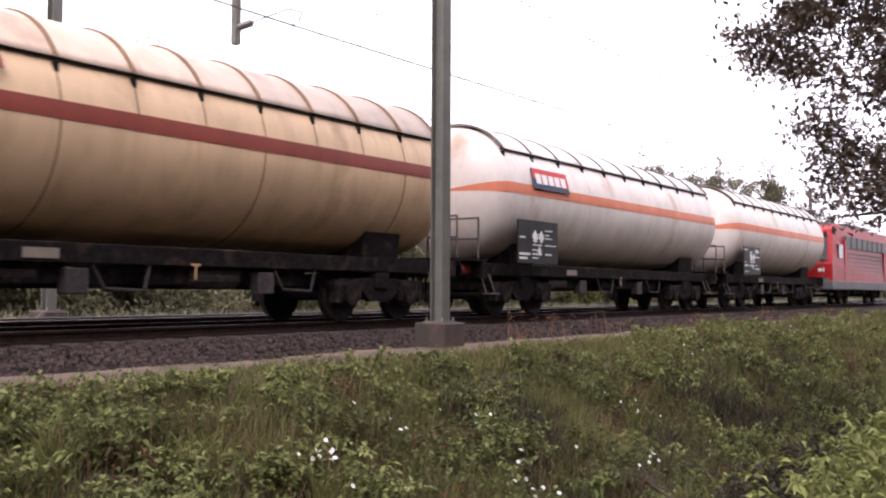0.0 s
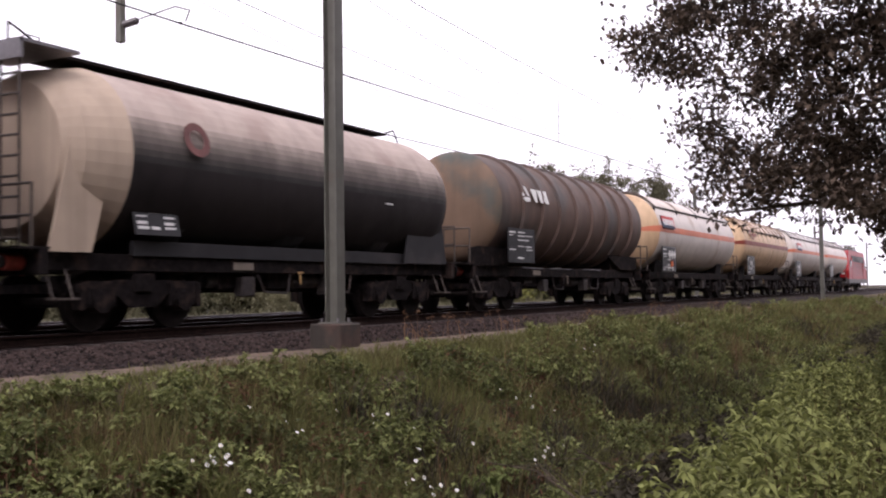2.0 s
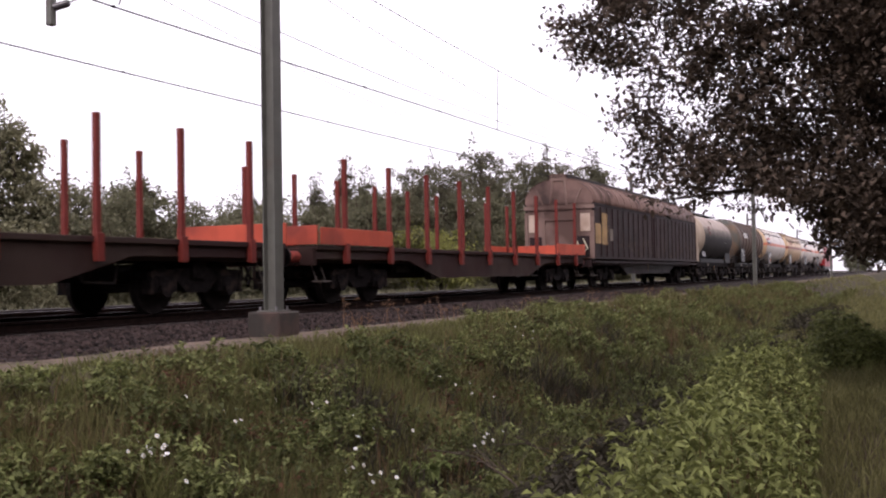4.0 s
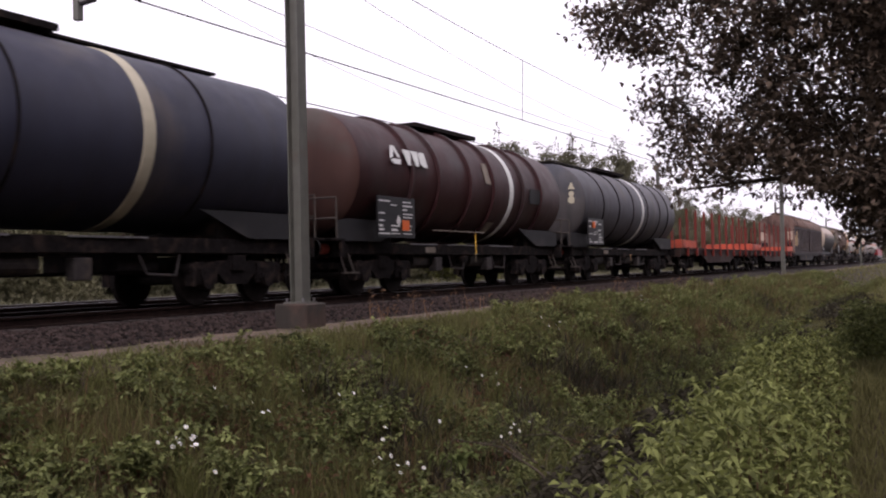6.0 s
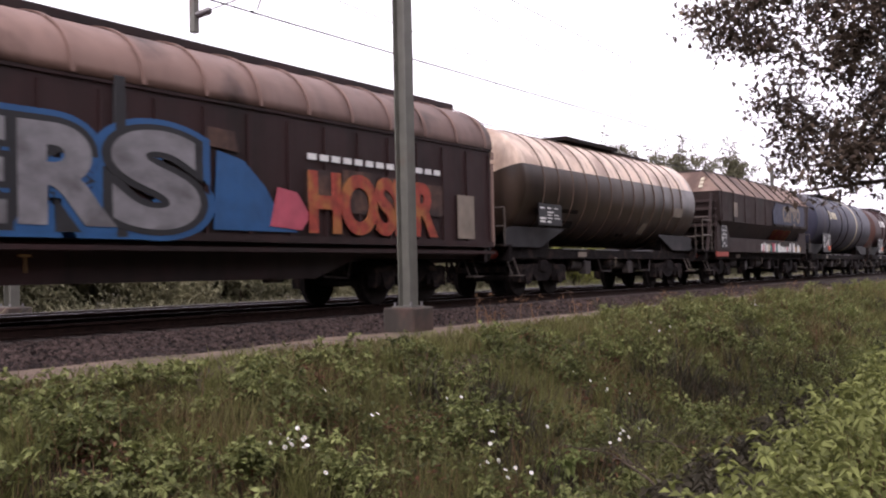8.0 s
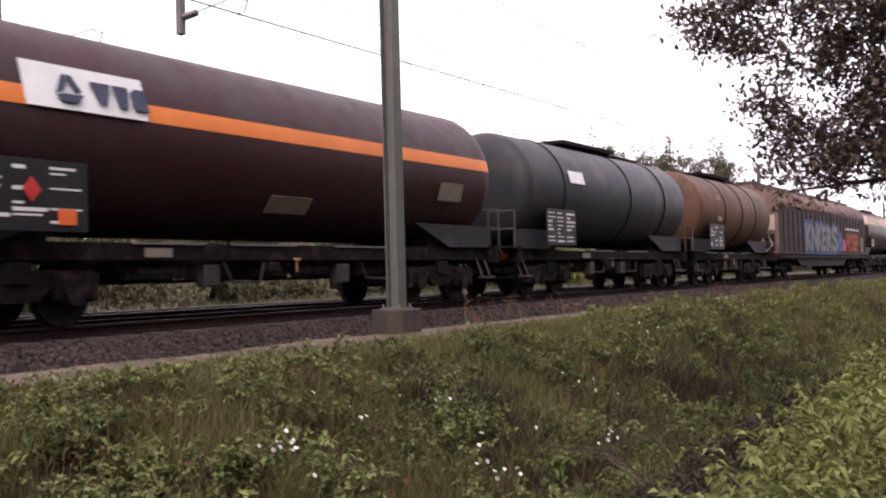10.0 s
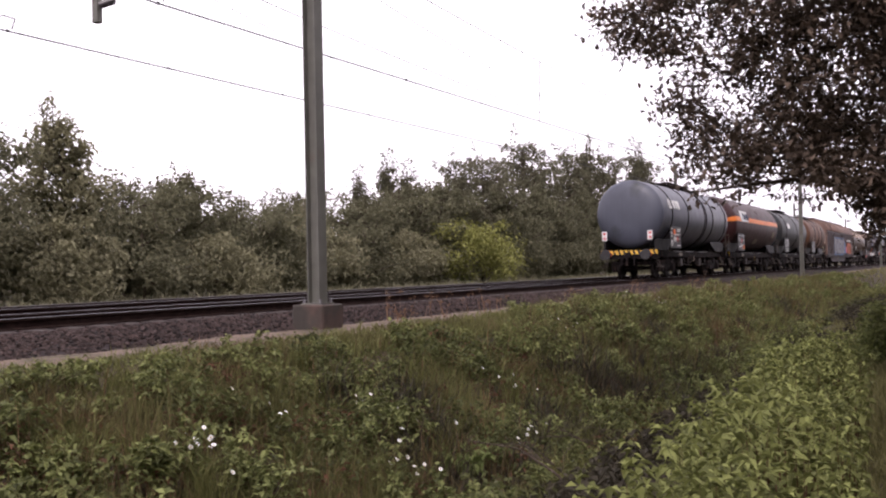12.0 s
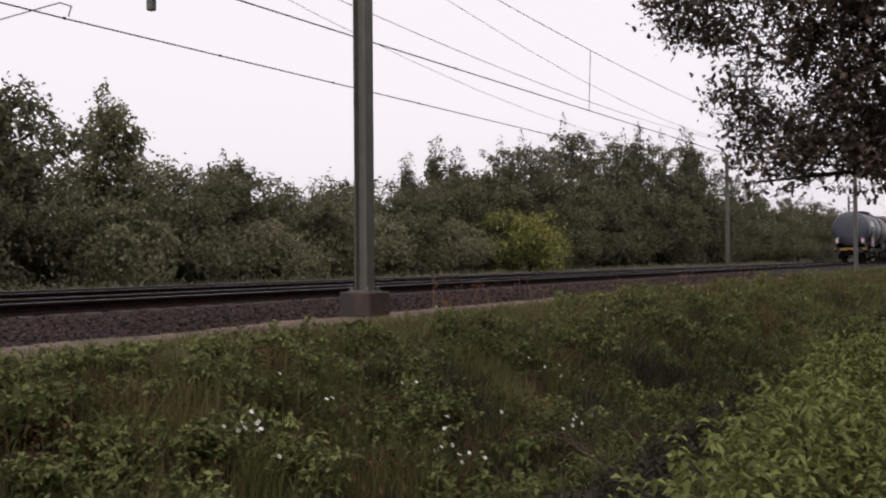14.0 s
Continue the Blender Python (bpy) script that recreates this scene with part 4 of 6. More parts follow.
        for i in range(13):
            part("sprayed_dash", plates(y + 0.006, rect(4.9 + i * 0.34, 5.14 + i * 0.34, 2.66, 2.77), thick=0.008), WHITE, w, "small sprayed mark")
        for x0, x1 in ((-4.4, -3.6), (-2.4, -1.5), (2.4, 3.2), (-5.9, -5.3)):
            part("rust_smear", plates(y + 0.016, [(x0, 2.68), (x1, 2.62), (x1 - 0.1, 2.95), (x0 + 0.1, 2.98)], thick=0.006), RUST_SMEAR, w, "faded orange-brown smear")
        part("ochre_label", plates(y + 0.006, rect(9.9, 10.6, 1.35, 2.3), thick=0.008), TAN, w)
    else:
        part("plywood_patch", plates(y + 0.02, rect(-10.1, -9.3, 1.8, 2.6), rect(-9.1, -8.3, 1.77, 3.05), thick=0.02), OCHRE, w, "ochre repair panels")
        part("label_frame", plates(y + 0.02, rect(-8.0, -7.5, 1.95, 2.45), thick=0.015), TAN, w)
        rnd = random.Random(4)
        for i in range(30):
            x, z, r = -6.2 + i * 0.53 + rnd.uniform(-0.2, 0.2), rnd.uniform(1.5, 2.05), rnd.uniform(0.12, 0.34)
            a0, a1 = rnd.uniform(0, 180), rnd.uniform(120, 260)
            bm = bmesh.new()
            arc = [(x + r * math.cos(radians(a0 + a1 * k / 6)), z + r * 1.3 * math.sin(radians(a0 + a1 * k / 6))) for k in range(7)]
            for (p0, q0), (p1, q1) in zip(arc, arc[1:]):
                plate(bm, [(p0 - 0.025, q0), (p0 + 0.025, q0 + 0.02), (p1 + 0.025, q1 + 0.02), (p1 - 0.025, q1)], y + 0.012, 0.006)
            part("faded_scrawl", bm, FADED, w, "faded tan scrawl on the sliding wall")
    return w


def stake_wagon(length, label, boarded):
    w = wagon(label, "flat wagon", length, bogie_at=3.0, name="flat_wagon", frame_mat=FLAT_BROWN)
    h = length / 2 - 0.6
    part("deck", boxes((-h, h, -1.38, 1.38, 1.2, 1.30), bevel=0.01), FLAT_BROWN, w)
    for s in (-1, 1):
        fish = [(-h, 1.25), (-h, 1.0), (-h + 4.4, 1.0), (-h + 6.2, 0.55), (h - 6.2, 0.55), (h - 4.4, 1.0), (h, 1.0), (h, 1.25)]
        part("fishbelly_girder", plates(s * 1.3 - 0.02, fish, thick=0.05), FLAT_BROWN, w)
        stake = mesh_of(boxes((-0.055, 0.055, s * 1.36 - 0.05, s * 1.36 + 0.05, 1.0, 3.25), (-0.08, 0.08, s * 1.40 - 0.05, s * 1.40 + 0.05, 0.9, 1.35), bevel=0.008), "stake")
        for i in range(9):
            part("stake", stake, STAKE_RED, w, at=pose(-h + 1.2 + (2 * h - 2.4) * i / 8, 0, 0))
        for x0, x1 in ((h - 3.4, h - 0.1), (-h + 0.1, -h + 3.4)) if boarded else ((-h + 0.1, -h + 3.0),):
            part("side_board", boxes((x0, x1, s * 1.40 - 0.02, s * 1.40 + 0.02, 1.31, 1.68), bevel=0.008), BOARD_RED, w, "short orange-red side board")
    for e in (-1, 1):
        part("end_board", boxes((e * h - 0.03, e * h + 0.03, -1.38, 1.38, 1.31, 1.72), bevel=0.008), BOARD_RED, w, "low orange-red end board")
    return w


def hopper_wagon(length):
    w = wagon("grimy covered hopper wagon with a pitched roof and faded lettering", "hopper wagon", length, bogie_at=2.9, name="hopper_wagon", frame_mat=UNDER)
    h, fore = 6.9, 0.5
    frame_parts = set(w.children)

    def loft(sec0, sec1, mat, name, label=""):
        bm = bmesh.new()
        p = [bm.verts.new(v) for v in sec0]
        q = [bm.verts.new(v) for v in sec1]
        k = len(p)
        for i in range(k):
            bm.faces.new((p[i], p[(i + 1) % k], q[(i + 1) % k], q[i]))
        bm.faces.new(list(reversed(p)))
        bm.faces.new(q)
        bmesh.ops.recalc_face_normals(bm, faces=bm.faces[:])
        return part(name, bm, mat, w, label)
    ring4 = lambda x, y, z: [(-x, -y, z), (x, -y, z), (x, y, z), (-x, y, z)]
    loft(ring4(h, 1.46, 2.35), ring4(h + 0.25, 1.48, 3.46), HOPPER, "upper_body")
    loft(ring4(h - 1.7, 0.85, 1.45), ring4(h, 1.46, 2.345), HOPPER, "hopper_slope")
    loft(ring4(h + 0.28, 1.50, 3.464), ring4(h - 0.45, 0.72, 4.28), HOPPER_ROOF, "pitched_roof", "pale pinkish pitched roof")
    part("roof_hatch", boxes((-h + 0.5, h - 0.5, -0.66, 0.66, 4.28, 4.35), bevel=0.01), HOPPER, w)
    n = 9
    for i in range(n + 1):
        u = -1 + 2 * i / n
        x = u * (h - 0.1)
        part("body_rib", boxes((x - 0.03, x + 0.03, -1.50, 1.50, 2.36, 3.47)), HOPPER, w)
        for s in (-1, 1):
            part("roof_rib", rods(0.03, [(x * 1.01, s * 1.51, 3.48), (x * 0.97, s * 0.72, 4.31)], sides=6), HOPPER, w)
    part("lower_valance", boxes((-h + 0.2, h - 0.2, -1.32, -1.26, 1.2, 1.75), (-h + 0.2, h - 0.2, 1.26, 1.32, 1.2, 1.75)), HOPPER, w)
    for e in (-1, 1):
        bm = bmesh.new()
        for y in (-1.25, 1.25):
            rod(bm, (e * (h + 0.05), y, 1.2), (e * (h + 0.02), y, 3.3), 0.05)
        for z in (1.6, 2.0, 2.4, 2.8):
            box(bm, e * (h - 0.1 - (3.2 - z) * 0.5) - 0.03, e * (h - 0.1 - (3.2 - z) * 0.5) + 0.03, -1.2, 1.2, z - 0.06, z + 0.06)
        part("end_posts", bm, HOPPER, w)
        for y in (-1.33, 1.31):
            bm = bmesh.new()
            plate(bm, [(e * (h + 0.1), 1.2), (e * (h - 1.9), 1.2), (e * (h - 1.0), 2.4), (e * (h + 0.0), 3.3)], y, 0.03)
            bmesh.ops.recalc_face_normals(bm, faces=bm.faces[:])
            part("end_gusset", bm, HOPPER, w)
        part("end_handrail", rods(0.022, [(e * (h + 0.35), -1.2, 1.2), (e * (h + 0.35), -1.2, 2.5), (e * (h + 0.35), 0.2, 2.5), (e * (h + 0.35), 0.2, 1.2)], [(e * (h + 0.35), -1.2, 1.8), (e * (h + 0.35), 0.2, 1.8)]), HANDRAIL, w)
        ln = [[(e * (h + 0.3), y, 1.2), (e * (h + 0.32), y, 3.3), (e * (h - 0.35), y, 4.1)] for y in (0.45, 0.8)] + [[(e * (h + 0.3), 0.45, z), (e * (h + 0.3), 0.8, z)] for z in np.arange(1.4, 3.3, 0.3)]
        part("end_ladder", rods(0.018, *ln), HANDRAIL, w)
    y = -1.52
    part("faded_blue_field", plates(y, [(0.4, 2.45), (6.0, 2.45), (6.1, 3.1), (5.9, 3.36), (0.9, 3.36), (0.3, 3.0)], thick=0.008), NAVY, w, "faded navy field behind tan lettering")
    c = bpy.data.curves.new("faded_lettering", "FONT")
    c.body, c.size, c.extrude, c.offset = "cargo", 1.42, 0.006, 0.03
    c.materials.append(TAN)
    word = new("faded_lettering", c)
    word.parent = w
    word["label"] = "faded tan lettering"
    word.matrix_basis = pose(1.95, y - 0.004, 2.62, 90, 0, 0)
    bm = bmesh.new()
    bm.faces.new([bm.verts.new(v) for v in ((0.9, -0.875, 1.455), (3.6, -0.875, 1.455), (3.8, -1.40, 2.225), (0.7, -1.40, 2.225))])
    bmesh.ops.solidify(bm, geom=bm.faces[:], thickness=0.02)
    bmesh.ops.translate(bm, verts=bm.verts[:], vec=(0, -0.03, -0.02))
    part("orange_slope", bm, SPRAY_RED, w, "faded orange paint on the hopper slope")
    rnd = random.Random(11)
    sprayed = (WHITE, WHITE, WHITE, CREAM, PINK, WHITE, TEAL, WHITE, OCHRE, WHITE, SILVER)
    x = -1.0
    while x < 5.8:
        wd, top = rnd.uniform(0.14, 0.36), rnd.uniform(0.26, 0.46)
        k0, k1, k2 = rnd.uniform(-0.08, 0.08), rnd.uniform(-0.08, 0.08), rnd.uniform(0.0, 0.12)
        part("sprayed_patch", plates(-1.335, [(x, 1.22 + k2 * 0.5), (x + wd * 0.4, 1.24), (x + wd, 1.22 + k2), (x + wd + k0, 1.22 + top), (x + wd * 0.5, 1.22 + top * 0.8), (x + k1, 1.22 + top)], thick=0.008), rnd.choice(sprayed), w, "sprayed patch of graffiti")
        x += wd + rnd.choice((0.02, 0.05, 0.12))
    part("data_plate", plates(y - 0.004, rect(-h + 1.5, -h + 1.95, 2.55, 3.1), thick=0.01), TAN, w)
    part("red_corner", boxes((-h - 0.2, -h + 1.2, -1.35, -1.29, 1.02, 1.2)), RED_SLEEVE, w)
    data_board(w, -h + 0.35, 0.75, 1.35, 2.3, -1.35, 31, (), 0)
    # rear end: ribbed wall, leaning struts, placards on the roof's end slope
    for z in (2.2, 2.5, 2.8, 3.1):
        part("end_rib", boxes((-h - 0.26, -h - 0.16, -1.35, 1.35, z - 0.05, z + 0.05), bevel=0.01), HOPPER, w)
    for y0 in (-1.2, 0.0, 1.2):
        bm = bmesh.new()
        rod(bm, (-h - 0.9, y0, 1.2), (-h - 0.22, y0, 3.4), 0.06, 6)
        part("end_strut", bm, HOPPER, w, "grimy leaning end strut")
    slope = pose(-h - 0.1, 0.0, 3.72, 0, 42, 0)
    part("placard", boxes((-0.012, 0.012, 0.15, 0.55, -0.45, 0.15)), CREAM, w, "cream placard on the roof end", at=slope @ pose(-0.03, 0.2, -0.1))
    for k, dz in enumerate((-0.1, 0.1, 0.3)):
        part("triangle_mark", boxes((-0.012, 0.012, -0.86, -0.72, dz - 0.06, dz + 0.06)), CREAM, w, "pale triangle mark", at=slope @ pose(-0.03, 0, 0))
    for ob in w.children:
        if ob not in frame_parts:
            ob.matrix_basis = pose(fore, 0, 0) @ ob.matrix_basis
    for y0 in (-1.25, 1.25):
        part("platform_rail", rods(0.022, [(-7.95, y0, 1.2), (-7.95, y0, 2.35), (-6.9, y0, 2.35), (-6.9, y0, 1.2)], [(-7.95, y0, 1.8), (-6.9, y0, 1.8)]), HANDRAIL, w, "worn platform rail")
    part("platform", boxes((-8.0, -6.2, -1.3, 1.3, 1.20, 1.25)), UNDER, w)
    return w


def locomotive(length):
    w = wagon("bright red electric locomotive with grey skirt and roof gear", "locomotive", length, bogie_at=4.0, name="locomotive", frame_mat=LOCO_GREY)
    h = length / 2 - 0.55
    bm = bmesh.new()
    out = [(-h, 0.95), (-h - 0.02, 1.9), (-h + 0.75, 3.55), (-h + 1.3, 3.8), (h - 1.3, 3.8), (h - 0.75, 3.55), (h + 0.02, 1.9), (h, 0.95)]
    p = [bm.verts.new((x, -1.45 if z < 3.5 else -1.3, z)) for x, z in out]
    q = [bm.verts.new((x, 1.45 if z < 3.5 else 1.3, z)) for x, z in out]
    k = len(out)
    bm.faces.new(p)
    bm.faces.new(list(reversed(q)))
    for i in range(k):
        bm.faces.new((p[i], q[i], q[(i + 1) % k], p[(i + 1) % k]))
    bmesh.ops.recalc_face_normals(bm, faces=bm.faces[:])
    part("body", bm, LOCO_RED, w)
    part("skirt", boxes((-h - 0.05, h + 0.05, -1.47, 1.47, 0.72, 1.12), bevel=0.02), LOCO_GREY, w, "grey lower skirt")
    for e in (-1, 1):
        bm = bmesh.new()
        vs = [bm.verts.new(v) for v in ((e * (h - 0.0), -1.2, 2.1), (e * (h - 0.0), 1.2, 2.1), (e * (h - 0.57), 1.1, 3.25), (e * (h - 0.57), -1.1, 3.25))]
        for v in vs:
            v.co.x += e * 0.03
        bm.faces.new(vs)
        bmesh.ops.solidify(bm, geom=bm.faces[:], thickness=0.02)
        part("windscreen", bm, WINDOW, w, "dark sloping windscreen")
        part("cab_side_window", boxes((e * (h - 1.6) - 0.4, e * (h - 1.6) + 0.4, -1.465, 1.465, 2.2, 2.85)), WINDOW, w)
        for y in (-0.95, 0.95):
            part("headlight", boxes((e * (h + 0.03) - 0.04, e * (h + 0.03) + 0.04, y - 0.14, y + 0.14, 1.55, 1.72), bevel=0.01), WHITE, w)
        part("cab_door", boxes((e * (h - 2.7) - 0.33, e * (h - 2.7) + 0.33, -1.462, 1.462, 1.15, 3.1)), LOCO_RED, w)
        part("pantograph", rods(0.03, [(e * 5.2, -0.7, 4.05), (e * 3.6, 0, 4.35), (e * 5.1, 0, 4.6)], [(e * 5.2, 0.7, 4.05), (e * 3.6, 0, 4.35)], [(e * 5.1, -0.9, 4.6), (e * 5.1, 0.9, 4.6)]), STEEL, w, "folded pantograph")
    grille = mesh_of(boxes((-0.45, 0.45, -1.468, 1.468, 2.75, 3.3)), "grille")
    for i in range(8):
        part("ventilation_grille", grille, LOCO_GREY, w, at=pose(-4.2 + i * 1.2, 0, 0))
    groove = mesh_of(boxes((-4.9, 4.9, -1.458, 1.458, -0.015, 0.015)), "side_groove")
    for i in range(6):
        part("side_groove", groove, LOCO_GREY, w, at=pose(0, 0, 1.5 + i * 0.2))
    part("roof_equipment", boxes((-2.6, 2.6, -1.0, 1.0, 3.8, 4.05), (-5.4, -3.0, -0.8, 0.8, 3.8, 3.98), (3.0, 5.4, -0.8, 0.8, 3.8, 3.98), bevel=0.03), LOCO_GREY, w)
    return w


# joints between the vehicles along the track at the clip's start, from the front
JOINTS = [64.0, 48.3, 34.1, 18.2, 2.9, -12.8, -28.0, -41.5, -63.0, -83.6, -103.4, -119.3, -134.3, -151.0, -167.6, -182.4, -206.3, -218.2, -232.1, -248.3, -262.9]


def make_train():
    size = [a0 - b0 for a0, b0 in zip(JOINTS, JOINTS[1:])]
    L = iter(size)
    hz = [("plate", 0.62, 0.72, 0.15), ("white", 0.62, 0.4, 0.13), ("white", 0.88, 0.4, 0.13), ("red", 1.14, 0.4, 0.13)]
    train = [
        locomotive(next(L)),
        gas_wagon(next(L), WHITE_TANK, WHITE_SHIELD, ORANGE_BAND, "white gas tank wagon with an orange stripe behind the locomotive", seed=3),
        gas_wagon(next(L), WHITE_TANK, WHITE_SHIELD, ORANGE_BAND, "white gas tank wagon with orange stripe and blue fleet panel", logo="panel", seed=5),
        gas_wagon(next(L), CREAM_TANK, CREAM_SHIELD, RED_BAND, "cream gas tank wagon with dark red stripe and ribbed sun shield", logo="ring", seed=8, lap=30, seams=True),
        gas_wagon(next(L), WHITE_TANK, WHITE_TANK, ORANGE_BAND, "white gas tank wagon with orange stripe and cream end", logo="panel", end=CREAM_TANK, seed=13, ribs=4, big=True),
        oil_wagon(next(L), BROWN_TANK, "grimy brown tank wagon with heavy rings and pale fleet mark", ribs=[-5.0, -3.45, -1.9, -0.3, 1.3, 2.9, 4.5, 6.0], rib_w=0.16, rear=0.8, r=1.53, cz=2.85, mark_x=-4.25, board_x=2.25, end=END_BROWN, dome=False, seed=21, skirt=UNDER),
        silo_wagon(next(L)),
        sliding_wall_van(next(L), False, "dark red-brown sliding-wall van with pink-brown end and repair panels"),
        stake_wagon(next(L), "flat wagon with tall orange-red stakes and low boards", True),
        stake_wagon(next(L), "flat wagon with a row of orange-red stakes", False),
        oil_wagon(next(L), GREY_TANK, "worn silver-grey tank wagon with white band and end ladder", ribs=[-4.6, -2.4, -0.2, 2.2, 4.4, 6.0], rib_w=0.06, rear=0.5, band=1.4, ladder=True, mark=None, long_board=True, end=paint("grey_tank_end", (0.15, 0.135, 0.135), rough=0.55, second=(0.10, 0.10, 0.12), blotch=0.4, streak=0.4), seed=33, marks=hz[:1]),
        oil_wagon(next(L), RUSSET_TANK, "dark russet tank wagon with white band and pale fleet mark", ribs=[-4.7, -3.0, -0.8, 1.0, 3.6, 5.3], rib_w=0.13, band=2.6, seed=36, board=False, side_panel=[(0.35, 0.75, 2.9, 3.5, TAN), (1.35, 1.85, 1.6, 1.95, TAN), (4.2, 5.2, 2.5, 2.95, GREY_SKIRT)], marks=[("plate", 1.3, 0.3, 0.16), ("white", 0.95, 0.4, 0.13)], end=paint("russet_tank_end", (0.14, 0.068, 0.055), rough=0.55, second=(0.13, 0.10, 0.085), blotch=0.3)),
        oil_wagon(next(L), BLUE_TANK, "slate-blue tank wagon with cream band and cream fleet mark", ribs=[-4.8, -1.5, 0.2, 4.5], rib_w=0.05, band=2.9, band_mat=CREAM, mark=CREAM, r=1.54, cz=2.86, mark_x=-4.3, board_x=2.3, seed=41, marks=[("plate", 1.45, 0.2, 0.15), ("white", 1.1, 0.5, 0.14), ("red", 1.1, 0.2, 0.12)]),
        hopper_wagon(next(L)),
        oil_wagon(next(L), CLAD_TANK, "grimy cream clad tank wagon with roof walkway", board_w=1.3, board_z=(1.75, 2.3), lower=paint("dark_brown_cladding", (0.075, 0.05, 0.036), rough=0.35, second=(0.035, 0.025, 0.02), blotch=0.4, streak=0.6), ribs=[-6.2 + 1.0 * i for i in range(13)], rib_w=0.04, rib_mat=paint("brown_cladding_strap", (0.14, 0.09, 0.065)), mark=None, seed=47, side_panel=[(-5.2, -3.6, 1.75, 2.3, UNDER), (0.5, 1.2, 1.6, 2.2, UNDER), (2.2, 2.7, 1.7, 2.1, TAN), (4.9, 5.9, 2.3, 2.6, TAN)]),
        sliding_wall_van(next(L), True, "red-brown sliding-wall van covered with silver and red graffiti"),
        oil_wagon(next(L), paint("rust_brown_tank", (0.20, 0.095, 0.055), rough=0.6, second=(0.10, 0.055, 0.04), blotch=0.35, streak=0.5), "rust-brown tank wagon with a pale upright label", ribs=[-3.0, 0.5, 3.5], rib_w=0.05, mark=None, seed=52, side_panel=[(-4.4, -3.7, 2.4, 3.4, TAN)]),
        oil_wagon(next(L), DARK_GREEN_TANK, "dirty dark grey tank wagon with pale block lettering", ribs=[-5.0, 1.0, 4.8], rib_w=0.05, mark=None, seed=57, side_panel=[(-4.6, -3.4, 3.0, 3.35, WHITE)]),
        oil_wagon(next(L), RUSSET_TANK, "brown tank wagon with orange stripe and white fleet panel", ribs=[], stripe=paint("bright_orange_stripe", (0.72, 0.20, 0.04), streak=0.1), mark=None, dome=False, r=1.53, cz=2.84, seed=63, depth=0.8, marks=[("red", 0.9, 0.55, 0.17), ("plate", 1.45, 0.2, 0.14)], yellow=True,
                  side_panel=[(-5.95, -3.75, 2.95, 3.6, WHITE), (-0.6, 0.6, 1.75, 2.1, TAN), (5.0, 6.0, 2.2, 2.6, TAN)]),
        oil_wagon(next(L), DARK_TANK, "slate-grey tank wagon with pale fleet mark and tail plates", ribs=[-6.0, -2.6, 1.35, 1.75, 3.4, 6.9], rib_w=0.07, seed=66, marks=hz, tail=True, mark_x=-5.3, inset=0.45),
    ]
    grey, russet = train[10], train[11]
    x = -size[10] / 2 + 1.28
    m = pose(x, -1.06, 2.75, 0, 0, -62)
    part("hazard_triangle", plates(0, [(-0.13, 0.52), (0.13, 0.52), (0.0, 0.78)], thick=0.012), CREAM, grey, "cream triangular mark on the tank end", at=m)
    for z, r in ((0.36, 0.10), (0.14, 0.13)):
        part("round_mark", plates(0, [(r * math.cos(radians(g)), z + r * math.sin(radians(g))) for g in range(0, 360, 30)], thick=0.012), CREAM, grey, "cream round mark on the tank end", at=m)
    part("striped_grab_rail", boxes((-2.6, 0.6, -1.30, -1.275, 1.53, 1.555)), TAN, russet, "pale grab rail on the underframe")
    part("grab_post", boxes((0.0, 0.025, -1.30, -1.275, 0.95, 1.52)), YELLOW, russet, "yellow grab post")
    y_brown = train[18]
    emblem(y_brown, -4.85, 3.06, -1.60, 0.40, NAVY, -17.7)
    for z0, z1 in ((3.55, 3.95), (2.95, 3.2)):
        part("end_label", boxes((-7.02, -6.99, -0.55, 0.05, z0, z1)), CREAM, y_brown, "cream label on the tank end")
    last = train[-1]
    x = JOINTS[-1] - JOINTS[-2]
    for y in (-1.0, 1.0):
        p = part("tail_plate", boxes((x / 2 + 0.32, x / 2 + 0.34, y - 0.11, y + 0.11, 1.66, 2.06), bevel=0.006), WHITE, last, "white and red tail plate")
        bm = bmesh.new()
        for tri in (((y - 0.08, 1.72), (y + 0.08, 1.72), (y, 1.85)), ((y - 0.08, 2.0), (y + 0.08, 2.0), (y, 1.87))):
            bm.faces.new([bm.verts.new((x / 2 + 0.316, a0, b0)) for a0, b0 in tri])
        part("red_triangle", bm, RED, p)
        part("plate_bracket", rods(0.012, [(x / 2 + 0.36, y, 1.2), (x / 2 + 0.36, y, 1.7)], sides=6), UNDER, last)
    return train


# distance run by the train since the start, in metres
RUN = [(t, 25.41 * t) for t in range(13)] + [(12.5, 317.5), (13.0, 329.6), (13.5, 341.4), (14.0, 352.6)]


